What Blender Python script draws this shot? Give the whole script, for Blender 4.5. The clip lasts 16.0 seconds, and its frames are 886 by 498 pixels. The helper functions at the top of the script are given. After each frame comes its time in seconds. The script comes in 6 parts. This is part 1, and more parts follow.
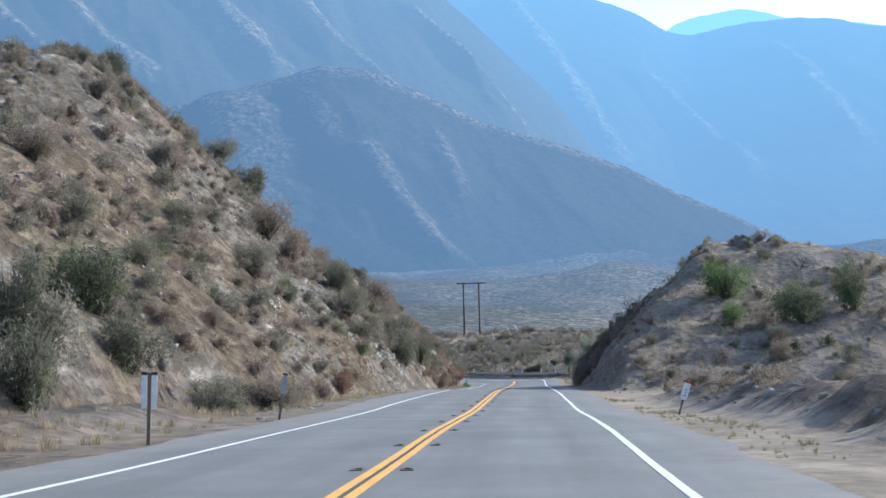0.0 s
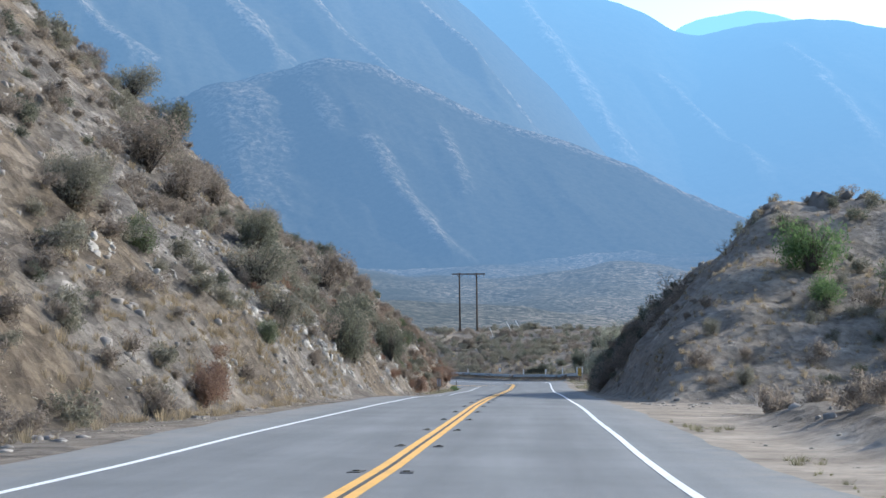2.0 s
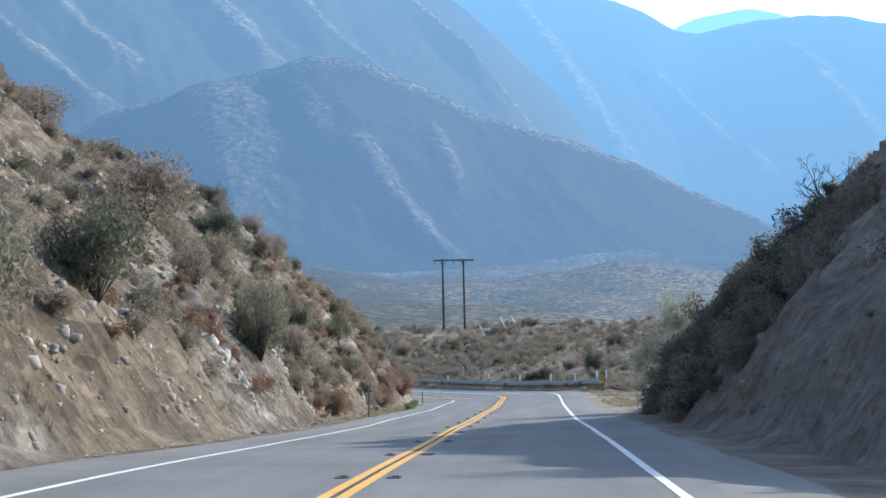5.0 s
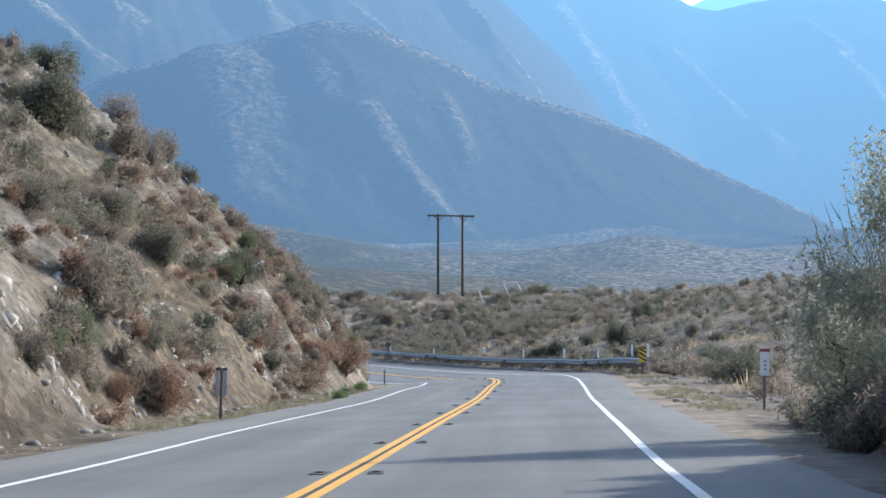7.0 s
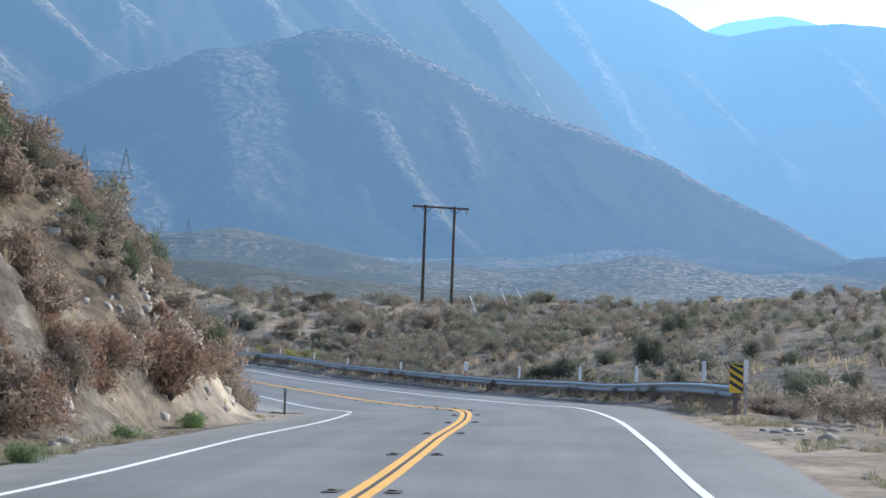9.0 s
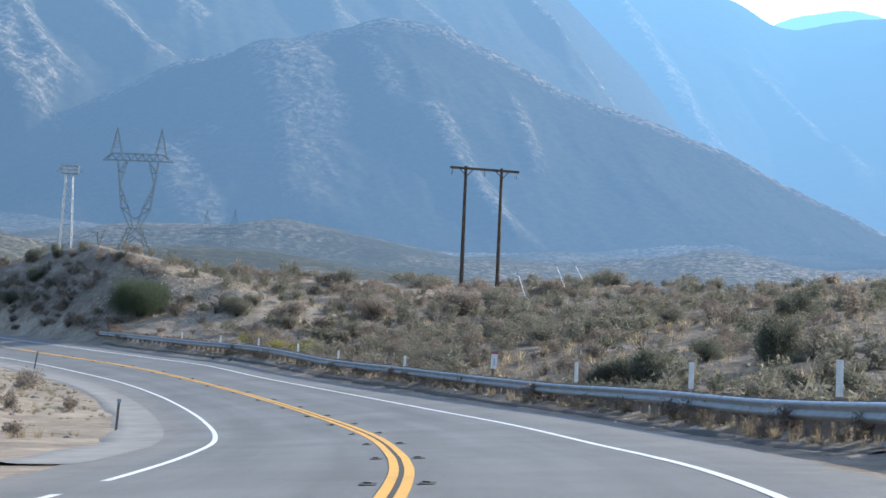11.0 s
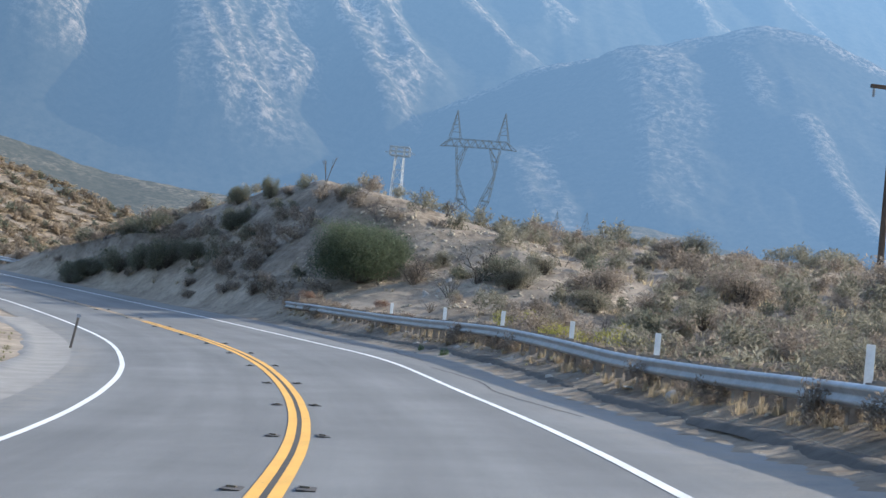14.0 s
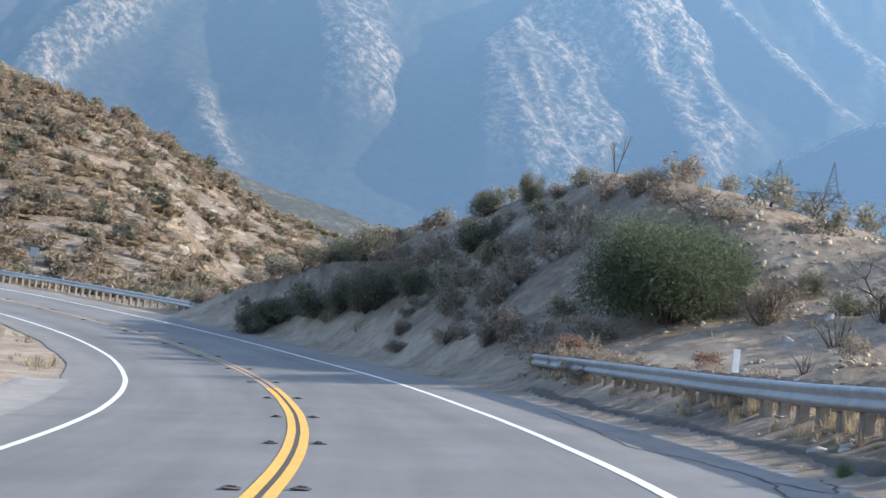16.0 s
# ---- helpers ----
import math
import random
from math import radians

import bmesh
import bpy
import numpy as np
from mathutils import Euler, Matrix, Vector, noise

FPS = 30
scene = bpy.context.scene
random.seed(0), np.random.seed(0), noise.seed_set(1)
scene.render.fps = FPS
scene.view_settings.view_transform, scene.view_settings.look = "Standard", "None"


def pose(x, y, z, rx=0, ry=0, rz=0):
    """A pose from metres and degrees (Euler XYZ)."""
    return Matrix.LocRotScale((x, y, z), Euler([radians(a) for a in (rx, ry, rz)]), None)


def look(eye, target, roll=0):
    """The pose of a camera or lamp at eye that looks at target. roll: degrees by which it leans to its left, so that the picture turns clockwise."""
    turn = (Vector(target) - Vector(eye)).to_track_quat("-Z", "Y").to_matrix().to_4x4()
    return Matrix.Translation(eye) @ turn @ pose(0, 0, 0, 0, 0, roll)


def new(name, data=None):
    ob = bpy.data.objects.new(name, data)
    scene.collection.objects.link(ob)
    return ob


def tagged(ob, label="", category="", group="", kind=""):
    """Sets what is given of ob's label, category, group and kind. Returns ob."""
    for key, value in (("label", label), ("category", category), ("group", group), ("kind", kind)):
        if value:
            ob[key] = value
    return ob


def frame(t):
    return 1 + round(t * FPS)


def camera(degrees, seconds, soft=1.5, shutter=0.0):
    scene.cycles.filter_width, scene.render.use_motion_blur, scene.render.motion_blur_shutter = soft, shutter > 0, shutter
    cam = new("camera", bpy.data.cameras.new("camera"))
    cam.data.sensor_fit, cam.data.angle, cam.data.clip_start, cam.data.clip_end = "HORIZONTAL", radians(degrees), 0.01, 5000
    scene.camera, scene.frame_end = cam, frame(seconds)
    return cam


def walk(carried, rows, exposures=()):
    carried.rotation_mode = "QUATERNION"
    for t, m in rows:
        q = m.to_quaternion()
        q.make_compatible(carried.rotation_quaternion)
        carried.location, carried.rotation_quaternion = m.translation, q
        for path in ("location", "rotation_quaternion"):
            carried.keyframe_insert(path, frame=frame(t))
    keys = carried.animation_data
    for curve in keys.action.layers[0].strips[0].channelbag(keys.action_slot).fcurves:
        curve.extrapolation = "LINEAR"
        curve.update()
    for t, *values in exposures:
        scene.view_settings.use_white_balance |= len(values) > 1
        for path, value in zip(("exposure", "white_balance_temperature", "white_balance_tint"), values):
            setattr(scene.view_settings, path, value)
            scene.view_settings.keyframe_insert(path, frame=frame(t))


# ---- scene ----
cam = camera(29.291, 16.0, soft=1.5)
PATH = [
    (0.0, look((-0.000, 0.000, 1.191), (-5.079, 99.591, 8.661), -1.324)),
    (0.5, look((-0.019, 9.112, 1.174), (-5.574, 108.680, 8.611), -1.417)),
    (1.0, look((-0.059, 18.344, 1.164), (-5.824, 117.832, 9.468), -1.524)),
    (1.5, look((-0.087, 27.724, 1.160), (-5.752, 127.263, 8.904), -1.143)),
    (2.0, look((-0.101, 37.307, 1.173), (-5.400, 136.884, 8.688), -0.548)),
    (2.5, look((-0.082, 47.023, 1.163), (-5.156, 146.628, 8.453), -0.485)),
    (3.0, look((-0.032, 56.798, 1.175), (-4.888, 156.408, 8.545), -0.603)),
    (3.5, look((-0.032, 66.638, 1.205), (-4.907, 166.199, 9.186), -1.323)),
    (4.0, look((-0.075, 76.545, 1.238), (-4.849, 176.086, 9.534), -1.887)),
    (4.2, look((-0.089, 80.511, 1.252), (-4.821, 180.063, 9.432), -1.823)),
    (4.5, look((-0.102, 86.455, 1.274), (-5.107, 185.999, 9.391), -1.596)),
    (5.0, look((-0.095, 96.327, 1.312), (-5.330, 195.873, 9.249), -1.304)),
    (5.5, look((-0.070, 106.116, 1.340), (-5.535, 205.664, 9.097), -1.012)),
    (6.0, look((-0.068, 115.799, 1.346), (-5.763, 215.348, 8.925), -0.720)),
    (6.3, look((-0.088, 121.561, 1.338), (-5.991, 221.099, 8.911), -0.555)),
    (6.5, look((-0.109, 125.385, 1.328), (-6.034, 224.935, 8.726), -0.428)),
    (7.0, look((-0.179, 134.900, 1.284), (-6.011, 234.518, 7.792), 0.034)),
    (7.5, look((-0.225, 144.394, 1.221), (-5.962, 243.982, 8.237), 0.296)),
    (8.0, look((-0.259, 153.883, 1.205), (-5.735, 253.472, 8.416), 0.549)),
    (8.5, look((-0.318, 163.335, 1.217), (-5.946, 262.903, 8.593), 1.076)),
    (9.0, look((-0.412, 172.674, 1.237), (-6.463, 272.198, 8.884), 2.077)),
    (9.2, look((-0.442, 176.368, 1.244), (-6.617, 275.965, 7.746), 2.189)),
    (9.5, look((-0.474, 181.862, 1.263), (-7.444, 281.330, 8.845), 2.168)),
    (10.0, look((-0.495, 190.898, 1.327), (-8.383, 290.302, 8.843), 2.259)),
    (10.5, look((-0.537, 199.831, 1.412), (-9.344, 299.164, 8.863), 2.350)),
    (11.0, look((-0.727, 208.746, 1.481), (-10.451, 307.997, 8.866), 2.441)),
    (11.3, look((-0.963, 214.116, 1.502), (-10.500, 313.391, 8.818), 2.126)),
    (11.5, look((-1.182, 217.710, 1.507), (-11.823, 316.873, 8.826), 2.532)),
    (12.0, look((-1.963, 226.749, 1.482), (-17.277, 325.327, 8.403), 3.442)),
    (12.5, look((-3.047, 235.861, 1.408), (-22.233, 333.844, 7.001), 3.750)),
    (13.0, look((-4.467, 245.006, 1.332), (-26.976, 342.254, 7.359), 5.009)),
    (13.5, look((-6.311, 254.150, 1.359), (-32.937, 350.359, 7.269), 6.130)),
    (14.0, look((-8.520, 263.225, 1.395), (-38.947, 358.232, 8.306), 6.047)),
    (14.5, look((-11.107, 272.120, 1.517), (-46.103, 365.451, 9.565), 5.949)),
    (15.0, look((-14.067, 280.747, 1.698), (-53.563, 372.209, 10.348), 6.070)),
    (15.5, look((-17.316, 289.103, 1.904), (-60.845, 378.724, 10.464), 5.828)),
    (16.0, look((-20.891, 297.154, 2.146), (-68.418, 384.675, 11.162), 6.645)),
]
walk(cam, PATH, [(0, 0.97, 5900, 7), (2.5, 1.0, 5900, 7), (6.5, 1.12, 6080, 7), (8.5, 1.06, 6020, 7), (12.5, 1.2, 6260, 8), (14.5, 1.3, 6400, 9), (16, 1.44, 6480, 10)])

# ---- light ----
SUN_AZ, SUN_EL = radians(57), radians(28)      # azimuth clockwise from +y
world = bpy.data.worlds.new("world")
scene.world = world
world.use_nodes = True
wn = world.node_tree.nodes
sky = wn.new("ShaderNodeTexSky")
sky.sky_type, sky.sun_disc = "NISHITA", False
sky.sun_elevation, sky.sun_rotation = SUN_EL, SUN_AZ
sky.air_density, sky.dust_density, sky.altitude = 1.0, 2.0, 700
world.node_tree.links.new(sky.outputs[0], wn["Background"].inputs[0])
wn["Background"].inputs[1].default_value = 0.15
sun_lamp = bpy.data.lights.new("sun", "SUN")
sun_lamp.energy, sun_lamp.angle, sun_lamp.color = 3.0, radians(0.6), (1.0, 0.92, 0.80)
sun = new("sun", sun_lamp)
sun_dir = Vector((math.sin(SUN_AZ) * math.cos(SUN_EL), math.cos(SUN_AZ) * math.cos(SUN_EL), math.sin(SUN_EL)))
sun.matrix_world = look(sun_dir * 100, (0, 0, 0))

# ---- materials ----


def material(name):
    m = bpy.data.materials.new(name)
    m.use_nodes = True
    n = m.node_tree.nodes
    return m, n, m.node_tree.links, n["Principled BSDF"]


def noise_node(n, l, coords, scale, detail=6.0, rough=0.6, stretch=None):
    if stretch:
        mp = n.new("ShaderNodeMapping")
        mp.inputs["Scale"].default_value = stretch
        l.new(coords, mp.inputs[0])
        coords = mp.outputs[0]
    t = n.new("ShaderNodeTexNoise")
    t.inputs["Scale"].default_value, t.inputs["Detail"].default_value, t.inputs["Roughness"].default_value = scale, detail, rough
    l.new(coords, t.inputs["Vector"])
    return t.outputs["Fac"]


def ramp_node(n, l, fac, stops):
    r = n.new("ShaderNodeValToRGB")
    while len(r.color_ramp.elements) < len(stops):
        r.color_ramp.elements.new(0.5)
    for e, (at, c) in zip(r.color_ramp.elements, stops):
        e.position, e.color = at, (*c, 1) if len(c) == 3 else c
    l.new(fac, r.inputs[0])
    return r.outputs[0]


def mix_node(n, l, fac, a, b, kind="MIX"):
    x = n.new("ShaderNodeMix")
    x.data_type, x.blend_type = "RGBA", kind
    for sock, val in ((x.inputs[0], fac), (x.inputs[6], a), (x.inputs[7], b)):
        if hasattr(val, "is_output"):
            l.new(val, sock)
        else:
            sock.default_value = val if isinstance(val, float) else (*val, 1)
    return x.outputs[2]


def bump_node(n, l, height, strength, distance, p):
    b = n.new("ShaderNodeBump")
    b.inputs["Strength"].default_value, b.inputs["Distance"].default_value = strength, distance
    l.new(height, b.inputs["Height"])
    l.new(b.outputs[0], p.inputs["Normal"])


def position(n):
    return n.new("ShaderNodeNewGeometry").outputs["Position"]


def plain(name, colour, rough=0.7, metal=0.0, vary=0.25, scale=6.0, bump=0.0):
    """A surface of one colour with grain and stains at two scales."""
    m, n, l, p = material(name)
    co = n.new("ShaderNodeTexCoord").outputs["Object"]
    f1 = noise_node(n, l, co, scale, 8, 0.65)
    f2 = noise_node(n, l, co, scale * 9, 4, 0.7)
    dark = tuple(c * (1 - vary) for c in colour)
    light = tuple(min(1, c * (1 + vary)) for c in colour)
    c1 = ramp_node(n, l, f1, ((0.3, dark), (0.7, light)))
    c2 = ramp_node(n, l, f2, ((0.3, (0.75,) * 3), (0.65, (1.0,) * 3)))
    l.new(mix_node(n, l, 0.6, c1, c2, "MULTIPLY"), p.inputs["Base Color"])
    p.inputs["Roughness"].default_value, p.inputs["Metallic"].default_value = rough, metal
    if bump:
        bump_node(n, l, f2, 0.5, bump, p)
    return m


def leafy(name, dark, light, rough=0.75):
    """Leaves and twigs: colour varies from clump to clump."""
    m, n, l, p = material(name)
    g = n.new("ShaderNodeNewGeometry")
    c = ramp_node(n, l, g.outputs["Random Per Island"], ((0.0, dark), (1.0, light)))
    big = noise_node(n, l, g.outputs["Position"], 0.35, 3, 0.6)
    tone = ramp_node(n, l, big, ((0.3, (0.7, 0.7, 0.7)), (0.7, (1.0, 1.0, 1.0))))
    l.new(mix_node(n, l, 1.0, c, tone, "MULTIPLY"), p.inputs["Base Color"])
    p.inputs["Roughness"].default_value = rough
    p.inputs["Specular IOR Level"].default_value = 0.2
    through_leaf = n.new("ShaderNodeBsdfTranslucent")
    shade = mix_node(n, l, 1.0, c, tone, "MULTIPLY")
    l.new(shade, through_leaf.inputs[0])
    both = n.new("ShaderNodeMixShader")
    both.inputs[0].default_value = 0.5
    l.new(p.outputs[0], both.inputs[1])
    l.new(through_leaf.outputs[0], both.inputs[2])
    l.new(both.outputs[0], n["Material Output"].inputs[0])
    return m


def soil_material():
    m, n, l, p = material("dry_soil")
    co = position(n)
    at = n.new("ShaderNodeAttribute")
    at.attribute_name = "pale"
    big = noise_node(n, l, co, 0.06, 5, 0.6)
    mid = noise_node(n, l, co, 0.38, 8, 0.68)
    fine = noise_node(n, l, co, 2.6, 9, 0.72)
    strat = noise_node(n, l, co, 0.55, 8, 0.72, (0.6, 0.4, 1.5))
    cell = n.new("ShaderNodeTexVoronoi")
    cell.inputs["Scale"].default_value, cell.inputs["Randomness"].default_value = 1.9, 1.0
    warp = n.new("ShaderNodeMapping")
    warp.inputs["Rotation"].default_value, warp.inputs["Scale"].default_value = (0.5, 0.7, 0.2), (1.0, 0.55, 1.5)
    l.new(co, warp.inputs[0])
    l.new(warp.outputs[0], cell.inputs["Vector"])
    tan_c = ramp_node(n, l, mid, ((0.36, (0.072, 0.058, 0.045)), (0.50, (0.122, 0.099, 0.074)), (0.62, (0.190, 0.155, 0.117))))
    grey = ramp_node(n, l, strat, ((0.37, (0.075, 0.068, 0.063)), (0.5, (0.125, 0.114, 0.104)), (0.60, (0.205, 0.19, 0.174)), (0.68, (0.38, 0.355, 0.325))))
    pick = ramp_node(n, l, big, ((0.42, (0, 0, 0)), (0.56, (1, 1, 1))))
    rock = mix_node(n, l, pick, tan_c, grey)
    block = ramp_node(n, l, cell.outputs["Color"], ((0.2, (0.6, 0.58, 0.56)), (0.8, (1.25, 1.22, 1.18))))
    rock = mix_node(n, l, 0.75, rock, block, "MULTIPLY")
    sand = ramp_node(n, l, mid, ((0.36, (0.212, 0.174, 0.136)), (0.5, (0.290, 0.242, 0.190)), (0.64, (0.385, 0.325, 0.258))))
    c = mix_node(n, l, at.outputs["Fac"], rock, sand)
    speck = ramp_node(n, l, fine, ((0.38, (0.58, 0.55, 0.53)), (0.5, (1, 1, 1)), (0.64, (1.28, 1.26, 1.22))))
    even = n.new("ShaderNodeMapRange")
    even.inputs["To Min"].default_value, even.inputs["To Max"].default_value = 0.9, 0.4
    l.new(at.outputs["Fac"], even.inputs["Value"])
    l.new(mix_node(n, l, even.outputs[0], c, speck, "MULTIPLY"), p.inputs["Base Color"])
    p.inputs["Roughness"].default_value = 0.95
    p.inputs["Specular IOR Level"].default_value = 0.15
    h = mix_node(n, l, 0.45, strat, fine)
    h = mix_node(n, l, 0.35, h, cell.outputs["Distance"])
    bump_node(n, l, h, 1.0, 0.5, p)
    calm = n.new("ShaderNodeMapRange")
    calm.inputs["To Min"].default_value, calm.inputs["To Max"].default_value = 1.0, 0.2
    l.new(at.outputs["Fac"], calm.inputs["Value"])
    l.new(calm.outputs[0], n["Bump"].inputs["Strength"])
    return m


def asphalt_material():
    m, n, l, p = material("worn_asphalt")
    co = position(n)
    a = noise_node(n, l, co, 0.25, 6, 0.6)
    b = noise_node(n, l, co, 55, 3, 0.8)
    c0 = ramp_node(n, l, a, ((0.35, (0.146, 0.148, 0.146)), (0.65, (0.187, 0.189, 0.186))))
    at = n.new("ShaderNodeAttribute")
    at.attribute_name = "track"
    patchy = noise_node(n, l, at.outputs["Vector"], 1.0, 5, 0.6, (1.0, 0.05, 1.0))
    c0 = mix_node(n, l, 0.8, c0, ramp_node(n, l, patchy, ((0.35, (0.80, 0.80, 0.80)), (0.65, (1.12, 1.12, 1.12)))), "MULTIPLY")
    across = n.new("ShaderNodeSeparateXYZ")
    l.new(at.outputs["Vector"], across.inputs[0])
    wide = n.new("ShaderNodeMapRange")
    wide.inputs["From Min"].default_value, wide.inputs["From Max"].default_value = -6.5, 6.5
    l.new(across.outputs["X"], wide.inputs["Value"])
    worn = ramp_node(n, l, wide.outputs[0], tuple(((v + 6.5) / 13, (g,) * 3) for v, g in ((-5.0, 1.06), (-3.6, 1.0), (-2.7, 0.93), (-1.8, 1.03), (-0.9, 0.94), (0.0, 0.98), (0.9, 0.94), (1.8, 1.04), (2.7, 0.93), (3.6, 1.0), (5.0, 1.06))))
    c0 = mix_node(n, l, 1.0, c0, worn, "MULTIPLY")
    dusty = ramp_node(n, l, wide.outputs[0], ((1.9 / 13, (1, 1, 1)), (2.6 / 13, (0, 0, 0)), (10.5 / 13, (0, 0, 0)), (11.6 / 13, (1, 1, 1))))
    blotch = ramp_node(n, l, noise_node(n, l, co, 1.3, 8, 0.7), ((0.38, (0, 0, 0)), (0.62, (0.7, 0.7, 0.7))))
    c0 = mix_node(n, l, mix_node(n, l, 1.0, dusty, blotch, "MULTIPLY"), c0, (0.235, 0.215, 0.185))
    s = ramp_node(n, l, b, ((0.3, (0.72, 0.72, 0.72)), (0.7, (1.1, 1.1, 1.1))))
    l.new(mix_node(n, l, 0.8, c0, s, "MULTIPLY"), p.inputs["Base Color"])
    p.inputs["Roughness"].default_value = 0.8
    bump_node(n, l, b, 0.35, 0.01, p)
    return m


def paint_material(name, colour):
    """Road paint, worn through to the asphalt in flecks."""
    m, n, l, p = material(name)
    co = position(n)
    a = noise_node(n, l, co, 14, 8, 0.75)
    c = ramp_node(n, l, a, ((0.32, (0.14, 0.14, 0.14)), (0.40, colour), (1.0, colour)))
    b = noise_node(n, l, co, 0.9, 4, 0.6)
    t = ramp_node(n, l, b, ((0.3, (0.8,) * 3), (0.7, (1.0,) * 3)))
    l.new(mix_node(n, l, 1.0, c, t, "MULTIPLY"), p.inputs["Base Color"])
    p.inputs["Roughness"].default_value = 0.65
    return m


def hazed_material(name, scale=1.0, rock=0.5):
    """Chaparral and pale rock of the far backdrop, with blue haze put in as emission that grows with distance."""
    m, n, l, p = material(name)
    co = position(n)
    at = n.new("ShaderNodeAttribute")
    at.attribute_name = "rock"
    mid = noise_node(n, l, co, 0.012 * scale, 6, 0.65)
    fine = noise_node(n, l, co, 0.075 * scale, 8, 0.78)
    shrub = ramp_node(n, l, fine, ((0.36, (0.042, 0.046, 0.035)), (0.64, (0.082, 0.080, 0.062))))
    # pale stone also stands for sunlit rib faces, placed by the attribute
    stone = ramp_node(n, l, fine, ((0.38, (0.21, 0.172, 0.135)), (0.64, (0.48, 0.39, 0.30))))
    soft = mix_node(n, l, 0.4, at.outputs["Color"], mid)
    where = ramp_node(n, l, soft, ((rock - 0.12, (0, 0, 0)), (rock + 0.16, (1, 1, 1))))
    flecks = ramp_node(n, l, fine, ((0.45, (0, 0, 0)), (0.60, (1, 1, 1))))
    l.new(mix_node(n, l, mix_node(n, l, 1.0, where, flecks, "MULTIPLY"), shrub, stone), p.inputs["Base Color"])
    p.inputs["Roughness"].default_value = 1.0
    p.inputs["Specular IOR Level"].default_value = 0.0
    bump_node(n, l, fine, 0.12, 4.0 / scale, p)
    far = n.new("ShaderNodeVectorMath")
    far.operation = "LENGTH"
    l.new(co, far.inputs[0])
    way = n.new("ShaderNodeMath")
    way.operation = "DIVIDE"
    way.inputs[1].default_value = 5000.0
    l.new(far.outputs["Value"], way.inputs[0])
    # haze colour by distance, then the share of emission mixed over the surface
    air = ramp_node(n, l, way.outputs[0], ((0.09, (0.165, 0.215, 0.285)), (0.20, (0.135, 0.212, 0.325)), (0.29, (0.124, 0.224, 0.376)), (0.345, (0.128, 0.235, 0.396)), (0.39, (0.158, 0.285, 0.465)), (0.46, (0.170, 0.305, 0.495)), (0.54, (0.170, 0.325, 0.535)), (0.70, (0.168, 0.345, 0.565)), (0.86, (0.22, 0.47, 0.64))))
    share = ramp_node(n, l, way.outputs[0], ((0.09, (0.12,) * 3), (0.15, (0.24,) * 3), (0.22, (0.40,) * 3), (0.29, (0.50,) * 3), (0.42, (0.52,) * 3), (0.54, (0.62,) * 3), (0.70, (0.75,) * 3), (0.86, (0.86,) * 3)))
    # the haze emission is set stronger towards the sun
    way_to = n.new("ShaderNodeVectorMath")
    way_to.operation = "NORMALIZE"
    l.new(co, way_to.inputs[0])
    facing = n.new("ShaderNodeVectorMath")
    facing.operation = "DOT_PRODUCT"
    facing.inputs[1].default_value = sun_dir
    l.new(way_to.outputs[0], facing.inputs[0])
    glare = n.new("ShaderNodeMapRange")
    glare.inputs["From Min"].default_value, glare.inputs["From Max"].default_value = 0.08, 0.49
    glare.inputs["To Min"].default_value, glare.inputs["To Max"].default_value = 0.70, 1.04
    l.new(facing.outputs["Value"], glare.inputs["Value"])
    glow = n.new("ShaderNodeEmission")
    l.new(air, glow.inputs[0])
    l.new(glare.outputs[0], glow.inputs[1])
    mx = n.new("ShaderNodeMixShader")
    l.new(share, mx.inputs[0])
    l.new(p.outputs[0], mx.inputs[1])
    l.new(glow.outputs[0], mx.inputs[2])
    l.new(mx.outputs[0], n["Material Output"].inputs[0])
    return m


SOIL = soil_material()
ASPHALT = asphalt_material()
WHITE_LINE = paint_material("white_road_paint", (0.78, 0.78, 0.76))
YELLOW_LINE = paint_material("yellow_road_paint", (0.80, 0.43, 0.075))
FADED_LINE = paint_material("faded_road_paint", (0.42, 0.31, 0.19))
TAR = plain("black_line_gap", (0.05, 0.048, 0.045), 0.85, 0, 0.3, 3)
GALVANISED = plain("galvanised_steel", (0.42, 0.44, 0.46), 0.42, 0.75, 0.2, 2.5)
WOOD_POST = plain("weathered_wood", (0.16, 0.13, 0.105), 0.9, 0, 0.35, 4, 0.01)
POLE_WOOD = plain("creosoted_wood", (0.075, 0.05, 0.036), 0.9, 0, 0.35, 2, 0.01)
# dark steel with the blue haze emission mixed into it
HAZED_STEEL = hazed_material("hazed_steel", 30.0)
PALE_STEEL = plain("pale_tower_steel", (0.36, 0.38, 0.40), 0.5, 0.4, 0.2, 1)
WHITE_PLATE = plain("white_plate", (0.72, 0.72, 0.70), 0.5, 0, 0.12, 8)
RED_PLATE = plain("red_reflector", (0.35, 0.03, 0.04), 0.4, 0, 0.2, 8)
GREY_PLATE = plain("sign_back", (0.33, 0.35, 0.38), 0.55, 0.3, 0.2, 6)
BLACK_PAINT = plain("black_paint", (0.02, 0.02, 0.02), 0.6, 0, 0.3, 8)
SIGN_YELLOW = plain("sign_yellow", (0.75, 0.45, 0.03), 0.5, 0, 0.15, 6)
RUBBLE = plain("pale_rock", (0.37, 0.345, 0.31), 0.95, 0, 0.35, 1.5, 0.03)
TAN_ROCK = plain("tan_rubble", (0.35, 0.30, 0.23), 0.95, 0, 0.35, 1.5, 0.03)
GREY_ROCK = plain("grey_rock", (0.25, 0.225, 0.20), 0.95, 0, 0.4, 1.2, 0.04)
GREEN_LEAF = leafy("green_leaf", (0.095, 0.118, 0.068), (0.22, 0.25, 0.145))
